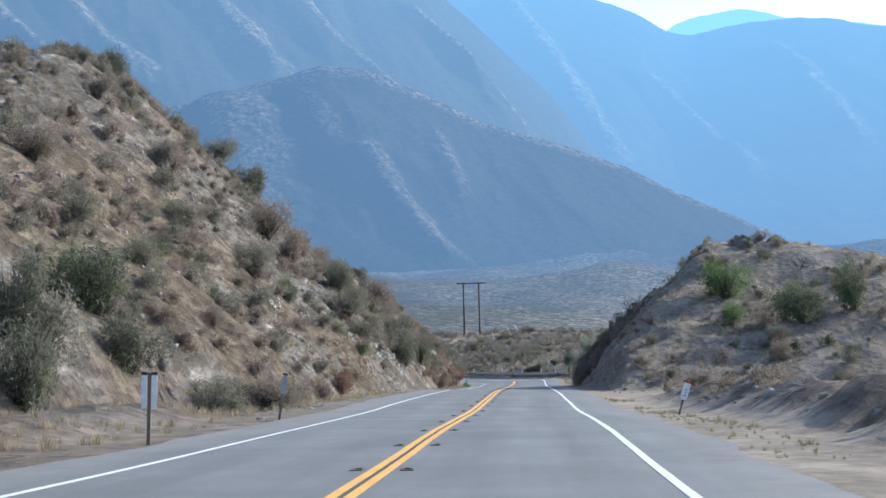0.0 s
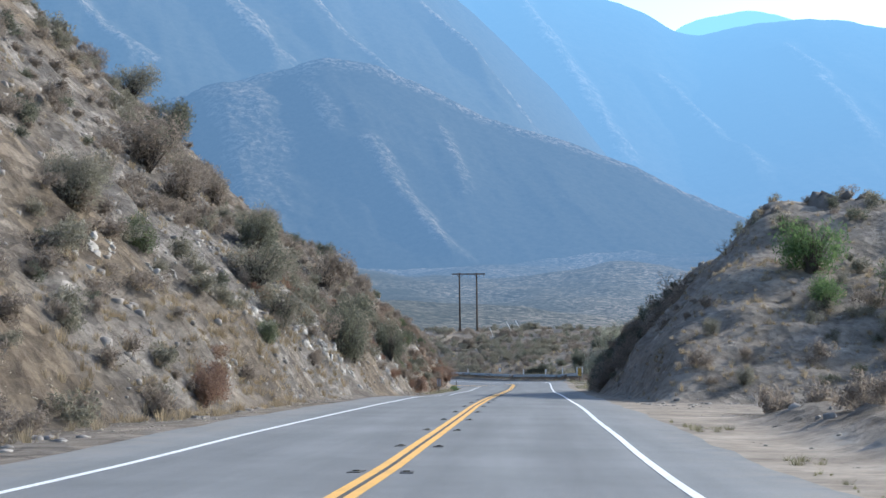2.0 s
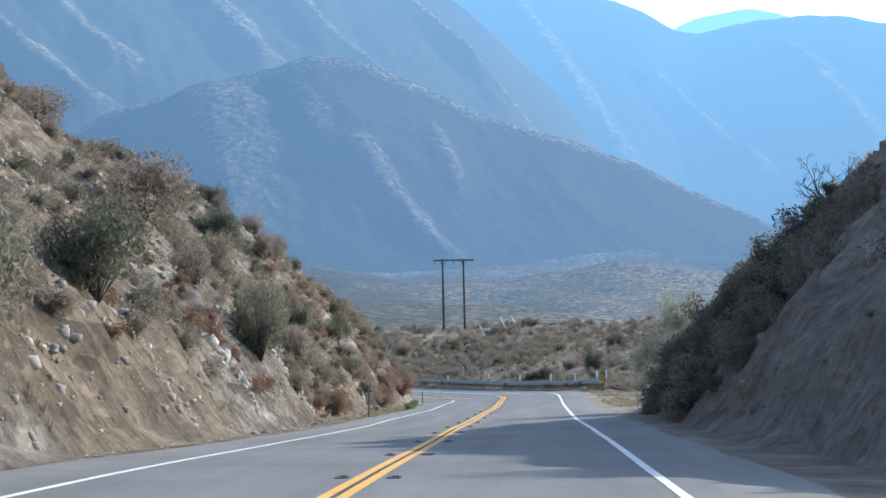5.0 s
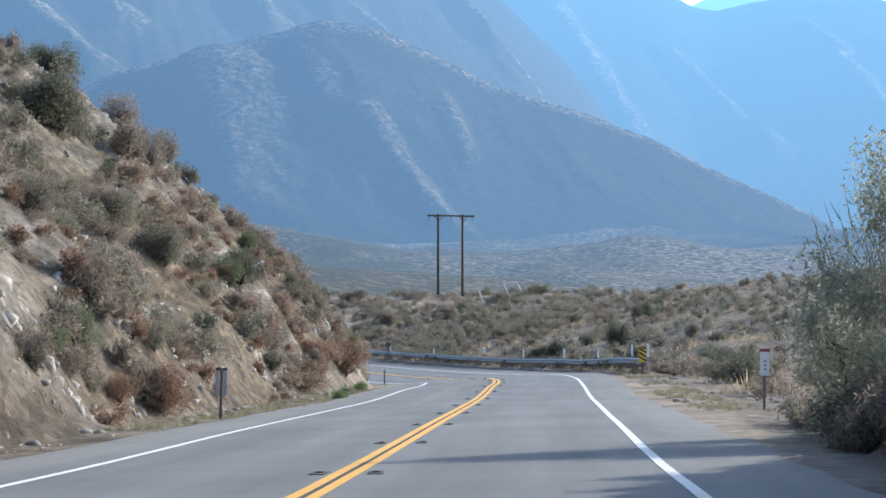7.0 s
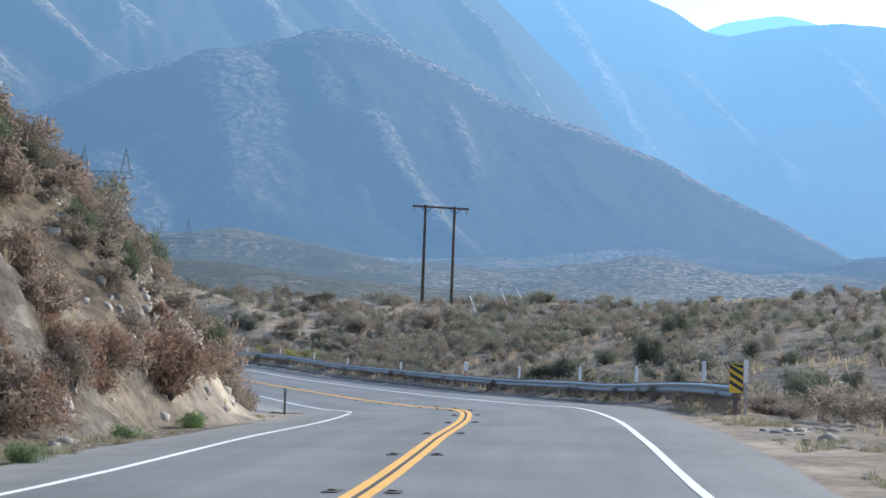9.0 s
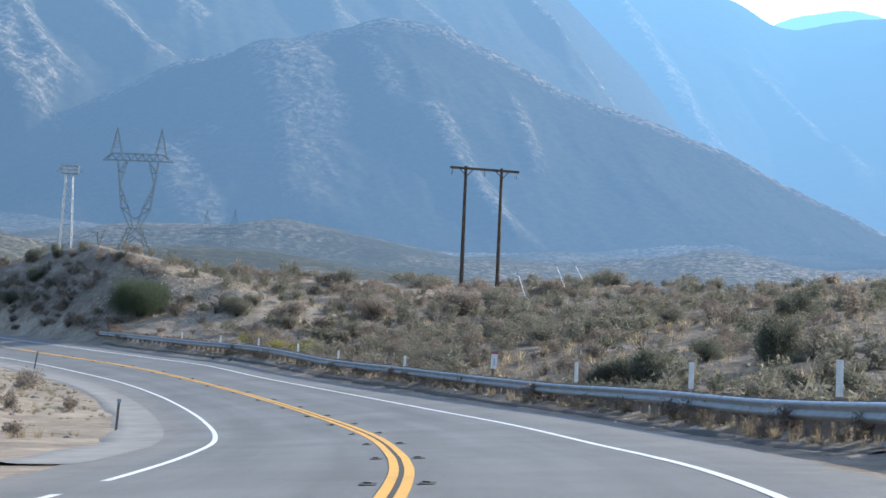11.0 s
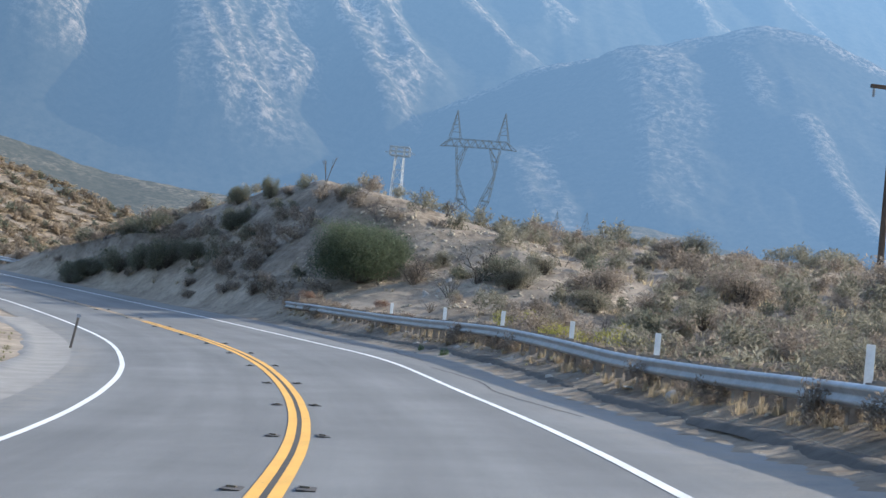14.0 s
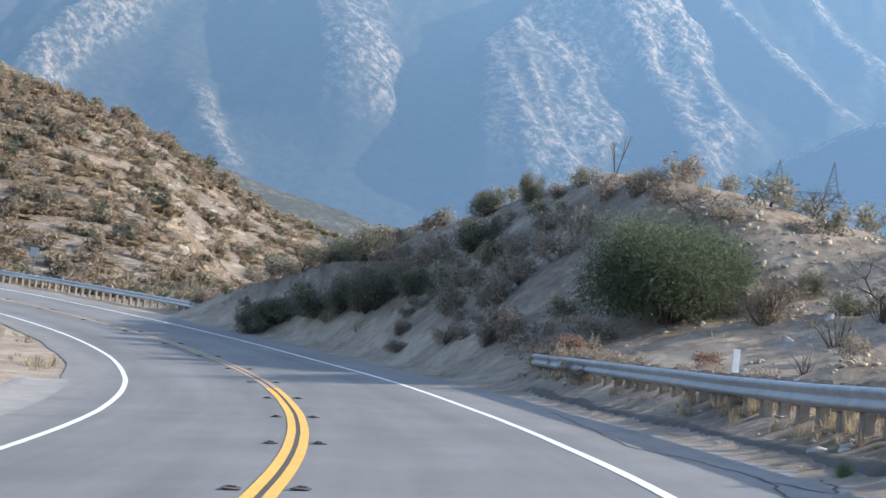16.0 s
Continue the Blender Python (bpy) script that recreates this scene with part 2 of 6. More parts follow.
BRIGHT_LEAF = leafy("bright_leaf", (0.09, 0.15, 0.06), (0.21, 0.30, 0.12))
SAGE_LEAF = leafy("sage_leaf", (0.16, 0.155, 0.115), (0.35, 0.325, 0.255))
BROWN_LEAF = leafy("dry_brown_leaf", (0.19, 0.16, 0.135), (0.40, 0.335, 0.27))
RUST_LEAF = leafy("rust_leaf", (0.16, 0.10, 0.075), (0.36, 0.235, 0.17))
STRAW = leafy("straw_grass", (0.27, 0.215, 0.145), (0.54, 0.45, 0.315))
YELLOW_LEAF = leafy("yellow_green_leaf", (0.20, 0.20, 0.05), (0.50, 0.46, 0.15))
SOFT_LEAF = leafy("soft_grey_leaf", (0.29, 0.30, 0.22), (0.54, 0.54, 0.42))
DARK_TWIG = plain("dark_twig", (0.085, 0.068, 0.055), 0.9, 0, 0.3, 5)

# ---- the road's line every 12 m: x, y, then height and cross slope in degrees ----
ROAD_XY = np.array([
    (-1.63, -72.00), (-1.69, -60.00), (-1.75, -48.00), (-1.81, -36.00), (-1.86, -24.00), (-1.92, -12.00), (-1.98, -0.00), (-2.03, 12.00),
    (-2.06, 24.01), (-2.09, 36.00), (-2.10, 48.00), (-2.11, 60.00), (-2.12, 71.99), (-2.15, 84.00), (-2.19, 96.00), (-2.23, 108.00),
    (-2.26, 119.99), (-2.30, 131.99), (-2.40, 143.99), (-2.44, 155.99), (-2.40, 167.98), (-2.35, 179.99), (-2.30, 191.99), (-2.28, 203.96),
    (-2.34, 215.92), (-2.99, 227.86), (-4.59, 239.71), (-6.83, 251.44), (-9.81, 263.01), (-13.40, 274.38), (-17.51, 285.57), (-22.31, 296.47),
    (-27.77, 307.06), (-33.80, 317.32), (-40.46, 327.19), (-47.73, 336.60), (-55.71, 345.40), (-64.56, 353.31), (-74.16, 360.27), (-84.31, 366.31),
    (-94.82, 371.53), (-106.20, 376.30), (-117.90, 380.40), (-129.80, 383.80), (-141.80, 386.60), (-153.90, 389.00), (-166.00, 391.00)])
ROAD_ZB = np.array([
    (-0.03, -1.81), (-0.03, -1.81), (-0.03, -1.81), (-0.03, -1.81), (-0.03, -1.81), (-0.03, -1.81), (-0.04, -1.74), (-0.05, -1.48),
    (-0.05, -0.77), (-0.01, -0.15), (-0.03, -0.48), (-0.06, -1.2), (0.01, -1.52), (0.07, -1.54), (0.14, -1.20), (0.15, -1.29),
    (0.14, -1.10), (0.09, -0.34), (0.04, 0.57), (-0.04, 0.95), (-0.03, 0.97), (-0.03, 1.13), (-0.01, 1.48), (0.16, 2.33),
    (0.23, 2.98), (0.24, 3.41), (0.09, 3.84), (-0.03, 5.19), (-0.04, 5.51), (0.09, 5.20), (0.31, 4.74), (0.63, 4.55),
    (1.04, 5.91), (1.39, 5.62), (1.77, 5.70), (2.25, 5.65), (2.81, 5.04), (3.49, 4.97), (4.20, 5.20), (4.91, 5.52),
    (5.59, 5.88), (6.30, 5.60), (7.00, 5.20), (7.80, 4.80), (8.60, 4.40), (9.40, 4.00), (10.20, 3.50)])
ROAD = np.hstack([ROAD_XY, ROAD_ZB])
S0 = -72.0


def smooth_curve(c, m):
    """A Catmull-Rom curve through the rows of c, m pieces to a span."""
    p = np.vstack([2 * c[0] - c[1], c, 2 * c[-1] - c[-2]])
    u = np.arange(m)[:, None] / m
    out = []
    for a, b, d, e in zip(p, p[1:], p[2:], p[3:]):
        out.append(0.5 * (2 * b + u * (d - a) + u**2 * (2 * a - 5 * b + 4 * d - e) + u**3 * (3 * b - a - 3 * d + e)))
    return np.vstack(out + [c[-1:]])


LINE = smooth_curve(ROAD, 12)
AHEAD = np.gradient(LINE[:, :2], axis=0)
AHEAD /= np.hypot(*AHEAD.T)[:, None]
RIGHT = np.column_stack([AHEAD[:, 1], -AHEAD[:, 0]])
LEN = np.r_[0, np.cumsum(np.hypot(*np.diff(LINE[:, :2], axis=0).T))]
LEN = LEN - np.interp(-24.0, LINE[:100, 1], LEN[:100]) - 24.0


def road_at(s, v, up=0.0):
    """The place s metres along the road, v to the right of its centre, up above its surface."""
    s, v = np.asarray(s, float), np.asarray(v, float)
    x, y, z, bank, rx, ry = (np.interp(s, LEN, col) for col in (*LINE.T, *RIGHT.T))
    crown = 0.0
    return np.stack([x + rx * v, y + ry * v, z + np.tan(np.radians(bank)) * np.clip(v, -6, 7) + crown + up], -1)


def heading(s):
    a = np.interp(s, LEN, AHEAD[:, 0]), np.interp(s, LEN, AHEAD[:, 1])
    return math.atan2(-a[0], a[1])


def station(x, y):
    """Along and across the road for flat arrays x, y, and the road's height there."""
    s, v = np.empty(len(x)), np.empty(len(x))
    far_line = LINE[::3]
    for i in range(0, len(x), 20000):
        xx, yy = x[i:i + 20000, None], y[i:i + 20000, None]
        j = ((xx - far_line[:, 0])**2 + (yy - far_line[:, 1])**2).argmin(1) * 3
        dx, dy = x[i:i + 20000] - LINE[j, 0], y[i:i + 20000] - LINE[j, 1]
        s[i:i + 20000] = LEN[j] + dx * AHEAD[j, 0] + dy * AHEAD[j, 1]
        v[i:i + 20000] = dx * RIGHT[j, 0] + dy * RIGHT[j, 1]
    return s, v


def lattice_noise(x, y, seed):
    """Smooth value noise on a unit lattice, from -1 to 1."""
    xi, yi = np.floor(x), np.floor(y)
    u, w = x - xi, y - yi
    u, w = u * u * (3 - 2 * u), w * w * (3 - 2 * w)

    def h(a, b):
        q = np.sin(a * 127.1 + b * 311.7 + seed * 74.7) * 43758.5453
        return (q - np.floor(q)) * 2 - 1
    return (h(xi, yi) * (1 - u) + h(xi + 1, yi) * u) * (1 - w) + (h(xi, yi + 1) * (1 - u) + h(xi + 1, yi + 1) * u) * w


def fractal(x, y, size, octaves, seed, ridged=False):
    total, amp, norm = 0, 1.0, 0.0
    for k in range(octaves):
        q = lattice_noise(x / size * 2**k + 17.3 * k, y / size * 2**k - 9.1 * k, seed + k)
        total = total + amp * ((1 - 2 * np.abs(q)) if ridged else q)
        norm += amp
        amp *= 0.55
    return total / norm


def soft_min(a, b, k):
    h = np.clip(0.5 + 0.5 * (b - a) / k, 0, 1)
    return b * (1 - h) + a * h - k * h * (1 - h)


def soft_max(a, b, k):
    return -soft_min(-a, -b, k)


def ramp(x, *knots):
    return np.interp(x, knots[0::2], knots[1::2])


def to_ridge(x, y, pts):
    """Distance to a ridge line of (x, y, z) points and the ridge's height at the nearest place."""
    best, high = np.full(len(x), 1e9), np.zeros(len(x))
    for (ax, ay, az), (bx, by, bz) in zip(pts, pts[1:]):
        dx, dy = bx - ax, by - ay
        u = np.clip(((x - ax) * dx + (y - ay) * dy) / (dx * dx + dy * dy), 0, 1)
        d = np.hypot(x - ax - u * dx, y - ay - u * dy)
        near = d < best
        best, high = np.where(near, d, best), np.where(near, az + u * (bz - az), high)
    return best, high


CREST = ((110, 255, 14), (60, 300, 12), (33, 328, 11), (10, 352, 9.6), (-12, 371, 10.2), (-30, 367, 10.3), (-41, 361, 9.8))


def ground_height(x, y, rough=True):
    """The land's height at flat arrays x, y."""
    s, v = station(x, y)
    zr = np.interp(s, LEN, LINE[:, 2]) + np.tan(np.radians(np.interp(s, LEN, LINE[:, 3]))) * np.clip(v, -6, 7)
    side = np.abs(v)
    # verges: a little below the asphalt, then uneven
    z = zr - 0.05 + 0.035 * np.clip((side - 4.7) / 0.5, 0, 1) - 0.06 * np.clip((side - 6) / 3, 0, 1)
    # cut slope on the inner side
    toe = ramp(s, -60, 13, 40, 12, 58, 11.5, 74, 9.0, 90, 7.0, 120, 6.4, 175, 7.2, 190, 7.6, 205, 6.6, 222, 6.8, 240, 9)
    toe = toe + 0.7 * fractal(s, v * 0, 9, 3, 3)
    a = -v - toe
    steep = ramp(s, 60, 0.8, 80, 0.85, 100, 1.05, 170, 1.02, 190, 0.85, 205, 1.1, 225, 1.1)
    face = a * steep + 0.5 * np.clip(a, 0, 2.0)
    cap = ramp(s, -60, 6, 45, 9, 60, 12, 80, 16.5, 100, 20.5, 120, 24.5, 135, 27, 150, 26.5, 167, 24, 190, 17.5, 206, 13.5, 217, 8.5, 227, 4.0, 236, 0.6, 250, 0.2, 600, 0.2)
    cap = cap + 0.10 * np.clip(-v - 34, 0, 60) * ramp(s, 100, 0, 130, 1, 150, 1, 240, 0.0)
    left = soft_min(face, cap, 2.5)
    z = z + np.where(a > -2, np.clip(left, 0, None), 0)
    z = z + 0.75 * np.exp(-((v + 10.2) / 1.5)**2) * ramp(s, 26, 0, 34, 1, 52, 1, 60, 0, 600, 0) * (0.7 + 0.5 * fractal(s, v, 5, 3, 77))
    # right-hand hill
    toe_r = ramp(s, 100, 8.5, 118, 7.4, 132, 6.4, 155, 6.4, 162, 7.4, 175, 10) + 0.5 * fractal(s, v * 0, 7, 3, 8)
    hr = soft_min(np.where(v < toe_r, v - toe_r, ramp(v - toe_r, 0, 0, 1.5, 2.3, 4, 4.9, 8, 8.9, 14, 15.4, 60, 60)), (s - 111.0 + 0.05 * np.clip(v - 12, 0, 40)) * 0.37, 1.2)
    hr = soft_min(hr, (158 - s) * 0.95, 1.0)
    hr = soft_min(hr, ramp(v, 8, 14, 17, 12.6, 22, 12.0, 30, 9.6, 45, 8.5, 80, 6, 140, 4), 1.0)
    land = 0.055 * np.clip(v - 15, 0, 80) * ramp(s, -60, 1, 120, 1, 170, 0, 600, 0)
    berm = (0.95 + 0.5 * fractal(s, v, 4, 3, 79)) * np.exp(-((v - ramp(s, 30, 9.6, 60, 9.3, 90, 9.6)) / 1.2)**2) * ramp(s, 15, 0, 30, 1, 62, 0.9, 84, 0.45, 92, 0, 600, 0)
    z = z + np.where(v > 0, np.maximum(np.clip(hr, 0, None), land) + berm * (1 + 0.5 * fractal(x, y, 1.8, 3, 83, True)), 0)
    # scrub hill beyond the rail
    d, zc = to_ridge(x, y, CREST)
    off = np.clip(v - 8.0, 0, None)
    base = zr - 0.06 - 1.1 * np.clip((v - 8.0) / 3.0, 0, 1) * ramp(s, 185, 0, 215, 1, 335, 1, 345, 0)
    base = base - 1.5 * np.exp(-((v - 28) / 14)**2) * ramp(s, 175, 0, 200, 1, 235, 1, 275, 0)
    share = off / (off + d + 0.01)
    behind = np.clip(y - 330 - 0.0 * x, 0, None)
    hill = base + (zc - base) * share**0.85
    beyond = (d > 0) & (to_beyond(x, y))
    hill = np.where(beyond, zc - 0.10 * np.clip(d, 0, 45), hill)
    w = ramp(s, 168, 0, 198, 1)
    z = np.where((v > 8.0) & (s > 168), z + w * (soft_max(hill, z, 0.2) - z), z)
    # mound beside the bend
    rel = soft_min((v - 6.2) * ramp(s, 320, 0.12, 338, 0.22, 346, 0.40, 353, 0.98), ramp(s, 318, 0, 330, 1.2, 340, 3.4, 347, 5.6, 354, 7.5, 361, 8.6, 366, 8.0, 373, 5.9, 381, 3.0, 388, 0.3, 397, 0), 0.8)
    rel = soft_min(rel, 9.1 - 0.42 * np.clip(v - 15, 0, None), 1.0)
    z = np.where((s > 318) & (s < 400) & (v > 6.2) & (v < 60), np.maximum(z, zr - 0.1 + rel), z)
    z = z + (0.26 + ramp(s, 262, 0, 290, 0.10)) * np.exp(-((v - 7.5) / 0.65)**2) * ramp(s, 216, 0, 225, 1, 342, 1, 348, 0)
    z = z + 0.16 * ramp(s, 262, 0, 285, 1, 343, 1, 349, 0) * np.clip((v - 5.8) / 0.8, 0, 1) * np.clip((10 - v) / 1.5, 0, 1)
    # hills past the bend
    d, zc = to_ridge(x, y, ((-340, 420, 60), (-181, 462, 39.5), (-170, 478, 36), (-155, 490, 26.5), (-140, 502, 21), (-112, 520, 9)))
    z = np.maximum(z, zc - 0.36 * d)
    # valley floor rising to the mountains' foot
    r = np.hypot(x, y)
    fan = ramp(r, 0, -30, 420, -6, 480, -4, 700, -4, 1000, 12, 1400, 60, 5000, 120)
    z = np.where(y > 330, np.maximum(z, fan), z)
    if rough:
        off_road = np.clip((side - 5.6) / 2.5, 0, 1)
        climb = np.clip(np.maximum(left, hr) / 2.0, 0, 1) * (((v < 0) & (s < 240)) | ((v > 0) & (s < 175)))
        z = z + off_road * (0.10 * fractal(x, y, 3.0, 3, 21) + 0.45 * np.clip((side - 8) / 10, 0, 1) * fractal(x, y, 14, 4, 31))
        scrub = ((v > 9) & (s > 182) & (s < 400)) * np.clip((v - 9) / 3, 0, 1)
        z = z + scrub * 0.20 * fractal(x, y, 2.6, 3, 57) + scrub * 0.22 * fractal(x, y, 1.9, 2, 59, True) * ramp(s, 330, 0, 336, 1, 350, 1, 354, 0)
        # ledges and runnels in the cut faces
        z = z + climb * (0.7 * fractal(s - 0.5 * side, side + z * 0.4, 6.0, 4, 41, True) + 0.4 * fractal(s * 1.6, z * 1.2, 2.4, 3, 47))
    return z


def to_beyond(x, y):
    """True past the crest of the scrub hill, as seen from the road."""
    cx, cy = np.array([p[0] for p in CREST]), np.array([p[1] for p in CREST])
    order = np.argsort(cx)
    return y > np.interp(x, cx[order], cy[order])


def ground_at(x, y):
    return float(ground_height(np.array([float(x)]), np.array([float(y)]))[0])


def mesh_object(name, verts, faces, mat, smooth=False):
    """One object from arrays; faces may be a 2-D array or a list."""
    me = bpy.data.meshes.new(name)
    verts = np.asarray(verts, np.float32)
    if isinstance(faces, np.ndarray):
        k = faces.shape[1]
        me.vertices.add(len(verts))
        me.vertices.foreach_set("co", verts.ravel())
        me.loops.add(faces.size)
        me.loops.foreach_set("vertex_index", faces.astype(np.int32).ravel())
        me.polygons.add(len(faces))
        me.polygons.foreach_set("loop_start", np.arange(0, faces.size, k, dtype=np.int32))
        me.update(calc_edges=True)
    else:
        me.from_pydata(verts.tolist(), [], faces)
    me.materials.append(mat)
    if smooth:
        me.polygons.foreach_set("use_smooth", np.ones(len(me.polygons), bool))
    me.update()
    return new(name, me)


def grid_faces(rows, cols):
    i = np.arange(rows - 1)[:, None] * cols + np.arange(cols - 1)
    return np.stack([i, i + 1, i + cols + 1, i + cols], -1).reshape(-1, 4)


def graded(lo, hi, step, reach, grow=1.16):
    """Even steps from lo to hi, then wider and wider ones out to reach on both sides."""
    mid = np.arange(lo, hi + step / 2, step)
    out, d = [], step
    x = 0.0
    while x < reach:
        d *= grow
        x += d
        out.append(x)
    out = np.array(out)
    return np.r_[lo - out[::-1], mid, mid[-1] + out]


# ---- ground: one sheet to the horizon ----
gx = graded(-112, 46, 0.62, 4600)
gy = graded(-6, 392, 0.62, 4600)
GX, GY = np.meshgrid(gx, gy)
gz = ground_height(GX.ravel(), GY.ravel())
ground = mesh_object("ground", np.column_stack([GX.ravel(), GY.ravel(), gz]), grid_faces(len(gy), len(gx)), SOIL, True)
gs, gv = station(GX.ravel(), GY.ravel())
# right-hand hill (115 to 160): haze over its shaded face painted as paler soil
pale = np.where(gv < 0, ramp(gs, -60, 0.15, 20, 0.1, 50, 0.05, 75, 0.0, 234, 0.05, 248, 0.85, 330, 0.95, 400, 0.2, 600, 0.12), ramp(gs, -60, 0.6, 100, 0.45, 115, 0.48, 160, 0.45, 170, 0.3, 185, 0.36, 240, 0.42, 300, 0.34, 325, 0.34, 333, 0.45, 337, 0.8, 346, 0.7, 350, 0.45, 390, 0.45, 405, 0.2, 600, 0.15))
reach = np.where(gv > 0, ramp(gs, 0, 7.5, 60, 8, 80, 12, 105, 12, 118, 7, 128, 5.8, 172, 5.8, 180, 7, 215, 7.2, 226, 6.0, 342, 6.0, 347, 7.5, 600, 7.5), ramp(gs, 0, 7.5, 50, 8.5, 60, 8, 90, 6.2, 200, 6.0, 225, 7.5, 600, 8.5))
lot = np.clip(1 - (np.abs(gv) - reach) / 1.2, 0, 1)
pale = np.clip(np.maximum(pale, lot * ramp(gs, 0, 0.8, 90, 0.9, 130, 0.6, 250, 0.9, 600, 0.9) * np.where((gv < 0) & (gs < 220), 0.4, 1)) + 0.2 * fractal(GX.ravel(), GY.ravel(), 9, 3, 15), 0, 1)
# soil colour darkened along the berm to paint its undercut side's shade
pale = np.where((gv > 8.3) & (gv < 12) & (gs > 28) & (gs < 94), pale * 0.25, pale)
layer = ground.data.attributes.new("pale", "FLOAT", "POINT")
layer.data.foreach_set("value", pale.astype(np.float32))
tagged(ground, "dry tan soil and crumbling grey rock of the roadside hills", "ground", kind="structure")

# ---- mountains ----


# vertex layer of pale rock and of the ribs' painted sunlit sides
def rock_and_sunlit_layer(ob, value):
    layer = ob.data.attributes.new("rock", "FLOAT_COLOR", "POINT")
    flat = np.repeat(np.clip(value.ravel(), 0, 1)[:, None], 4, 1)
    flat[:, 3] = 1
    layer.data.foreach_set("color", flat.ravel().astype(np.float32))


def mountain(name, label, az, el, dist, foot, mat, seed, rough, ribs=(), wave=0.13, bury=30.0, stony=0.19, crest_stone=0.1, bare=1.0):
    """A range whose skyline has the elevations el (degrees) at the azimuths az (degrees, left of +y) seen from the road.
    dist: the crest's distance, or (azimuth, distance, ...). ribs: ridges down its face, each
    (right width in degrees, left width, height in metres, ((azimuth, share of the way up), ...) from the top)."""
    rows, cols = 220, 520
    a = np.linspace(az[0], az[-1], cols)
    e = np.interp(a, az, el)
    e = np.convolve(np.pad(e, 6, "edge"), np.ones(13) / 13, "valid") + 0.07 * np.convolve(np.pad(fractal(a, a * 0, 1.3, 4, seed + 2), 2, "edge"), np.ones(5) / 5, "valid")
    u = np.linspace(0, 1.25, rows)
    A, UU = np.meshgrid(np.radians(a), u)
    crest = np.interp(a, dist[::2], dist[1::2]) if isinstance(dist, tuple) else np.full(cols, float(dist))
    far = float(crest.mean())
    low = np.full(cols, float(foot))
    r = low + (crest - low) * UU
    top = crest * np.tan(np.radians(e))
    base = ramp(low, 0, 0, 520, 4, 1400, 88, 5000, 150) - bury
    rise = np.where(UU <= 1, UU**1.15, 1 - (UU - 1) * 1.6)
    x, y = -np.sin(A) * r, np.cos(A) * r
    z = base + (top - base) * rise
    lean = x * 0.85 + y * 0.35
    along = y - 0.45 * x
    rib = fractal(lean, along * 0.3, far * wave * 0.45, 5, seed + 5, True)
    fold = fractal(lean, along * 0.4, far * wave * 1.6, 3, seed + 11, True)
    keep = np.clip(1 - np.abs(UU - 1) * 4, 0, 1)
    amp = rough * np.clip(top - base, 0, 500) * np.clip(UU * 1.6, 0, 1) * (1 - 0.9 * keep)
    z = z + amp * (0.25 * (rib - 0.2) + 0.7 * (fold - 0.2)) + 0.0012 * far * keep * fractal(x, y, far * 0.012, 3, seed + 19)
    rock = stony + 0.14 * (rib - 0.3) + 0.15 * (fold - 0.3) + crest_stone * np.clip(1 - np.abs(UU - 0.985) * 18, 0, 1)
    deg = np.degrees(A)
    for wide_r, wide_l, high, pts in ribs:
        ua, ub = pts[-1][1], pts[0][1]
        line = np.interp(UU, [q[1] for q in pts[::-1]], [q[0] for q in pts[::-1]]) + 0.18 * fractal(UU * 30, UU * 0, 1.2, 3, seed + 29)
        ends = np.clip((UU - ua + 0.06) / 0.09, 0, 1) * np.clip((ub + 0.07 - UU) / 0.09, 0, 1)
        ends = ends * ends * (3 - 2 * ends)
        d = np.where(deg < line, (line - deg) / wide_r, (deg - line) / wide_l)
        d = d + 0.32 * fractal(x, y, far * 0.025, 4, seed + 37)
        z = z + high * np.clip(1 - np.maximum(d, 0.06), 0, 1) * ends
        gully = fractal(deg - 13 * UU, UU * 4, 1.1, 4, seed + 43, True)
        # sunward side of each rib, its sunlight painted as pale rock
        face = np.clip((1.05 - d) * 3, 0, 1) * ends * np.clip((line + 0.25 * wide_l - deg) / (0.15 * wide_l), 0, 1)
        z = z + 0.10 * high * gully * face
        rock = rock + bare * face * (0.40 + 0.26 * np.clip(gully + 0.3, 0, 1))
    ob = mesh_object(name, np.column_stack([x.ravel(), y.ravel(), z.ravel()]), grid_faces(rows, cols), mat, True)
    rock_and_sunlit_layer(ob, rock)
    return tagged(ob, label, "mountain", kind="structure")


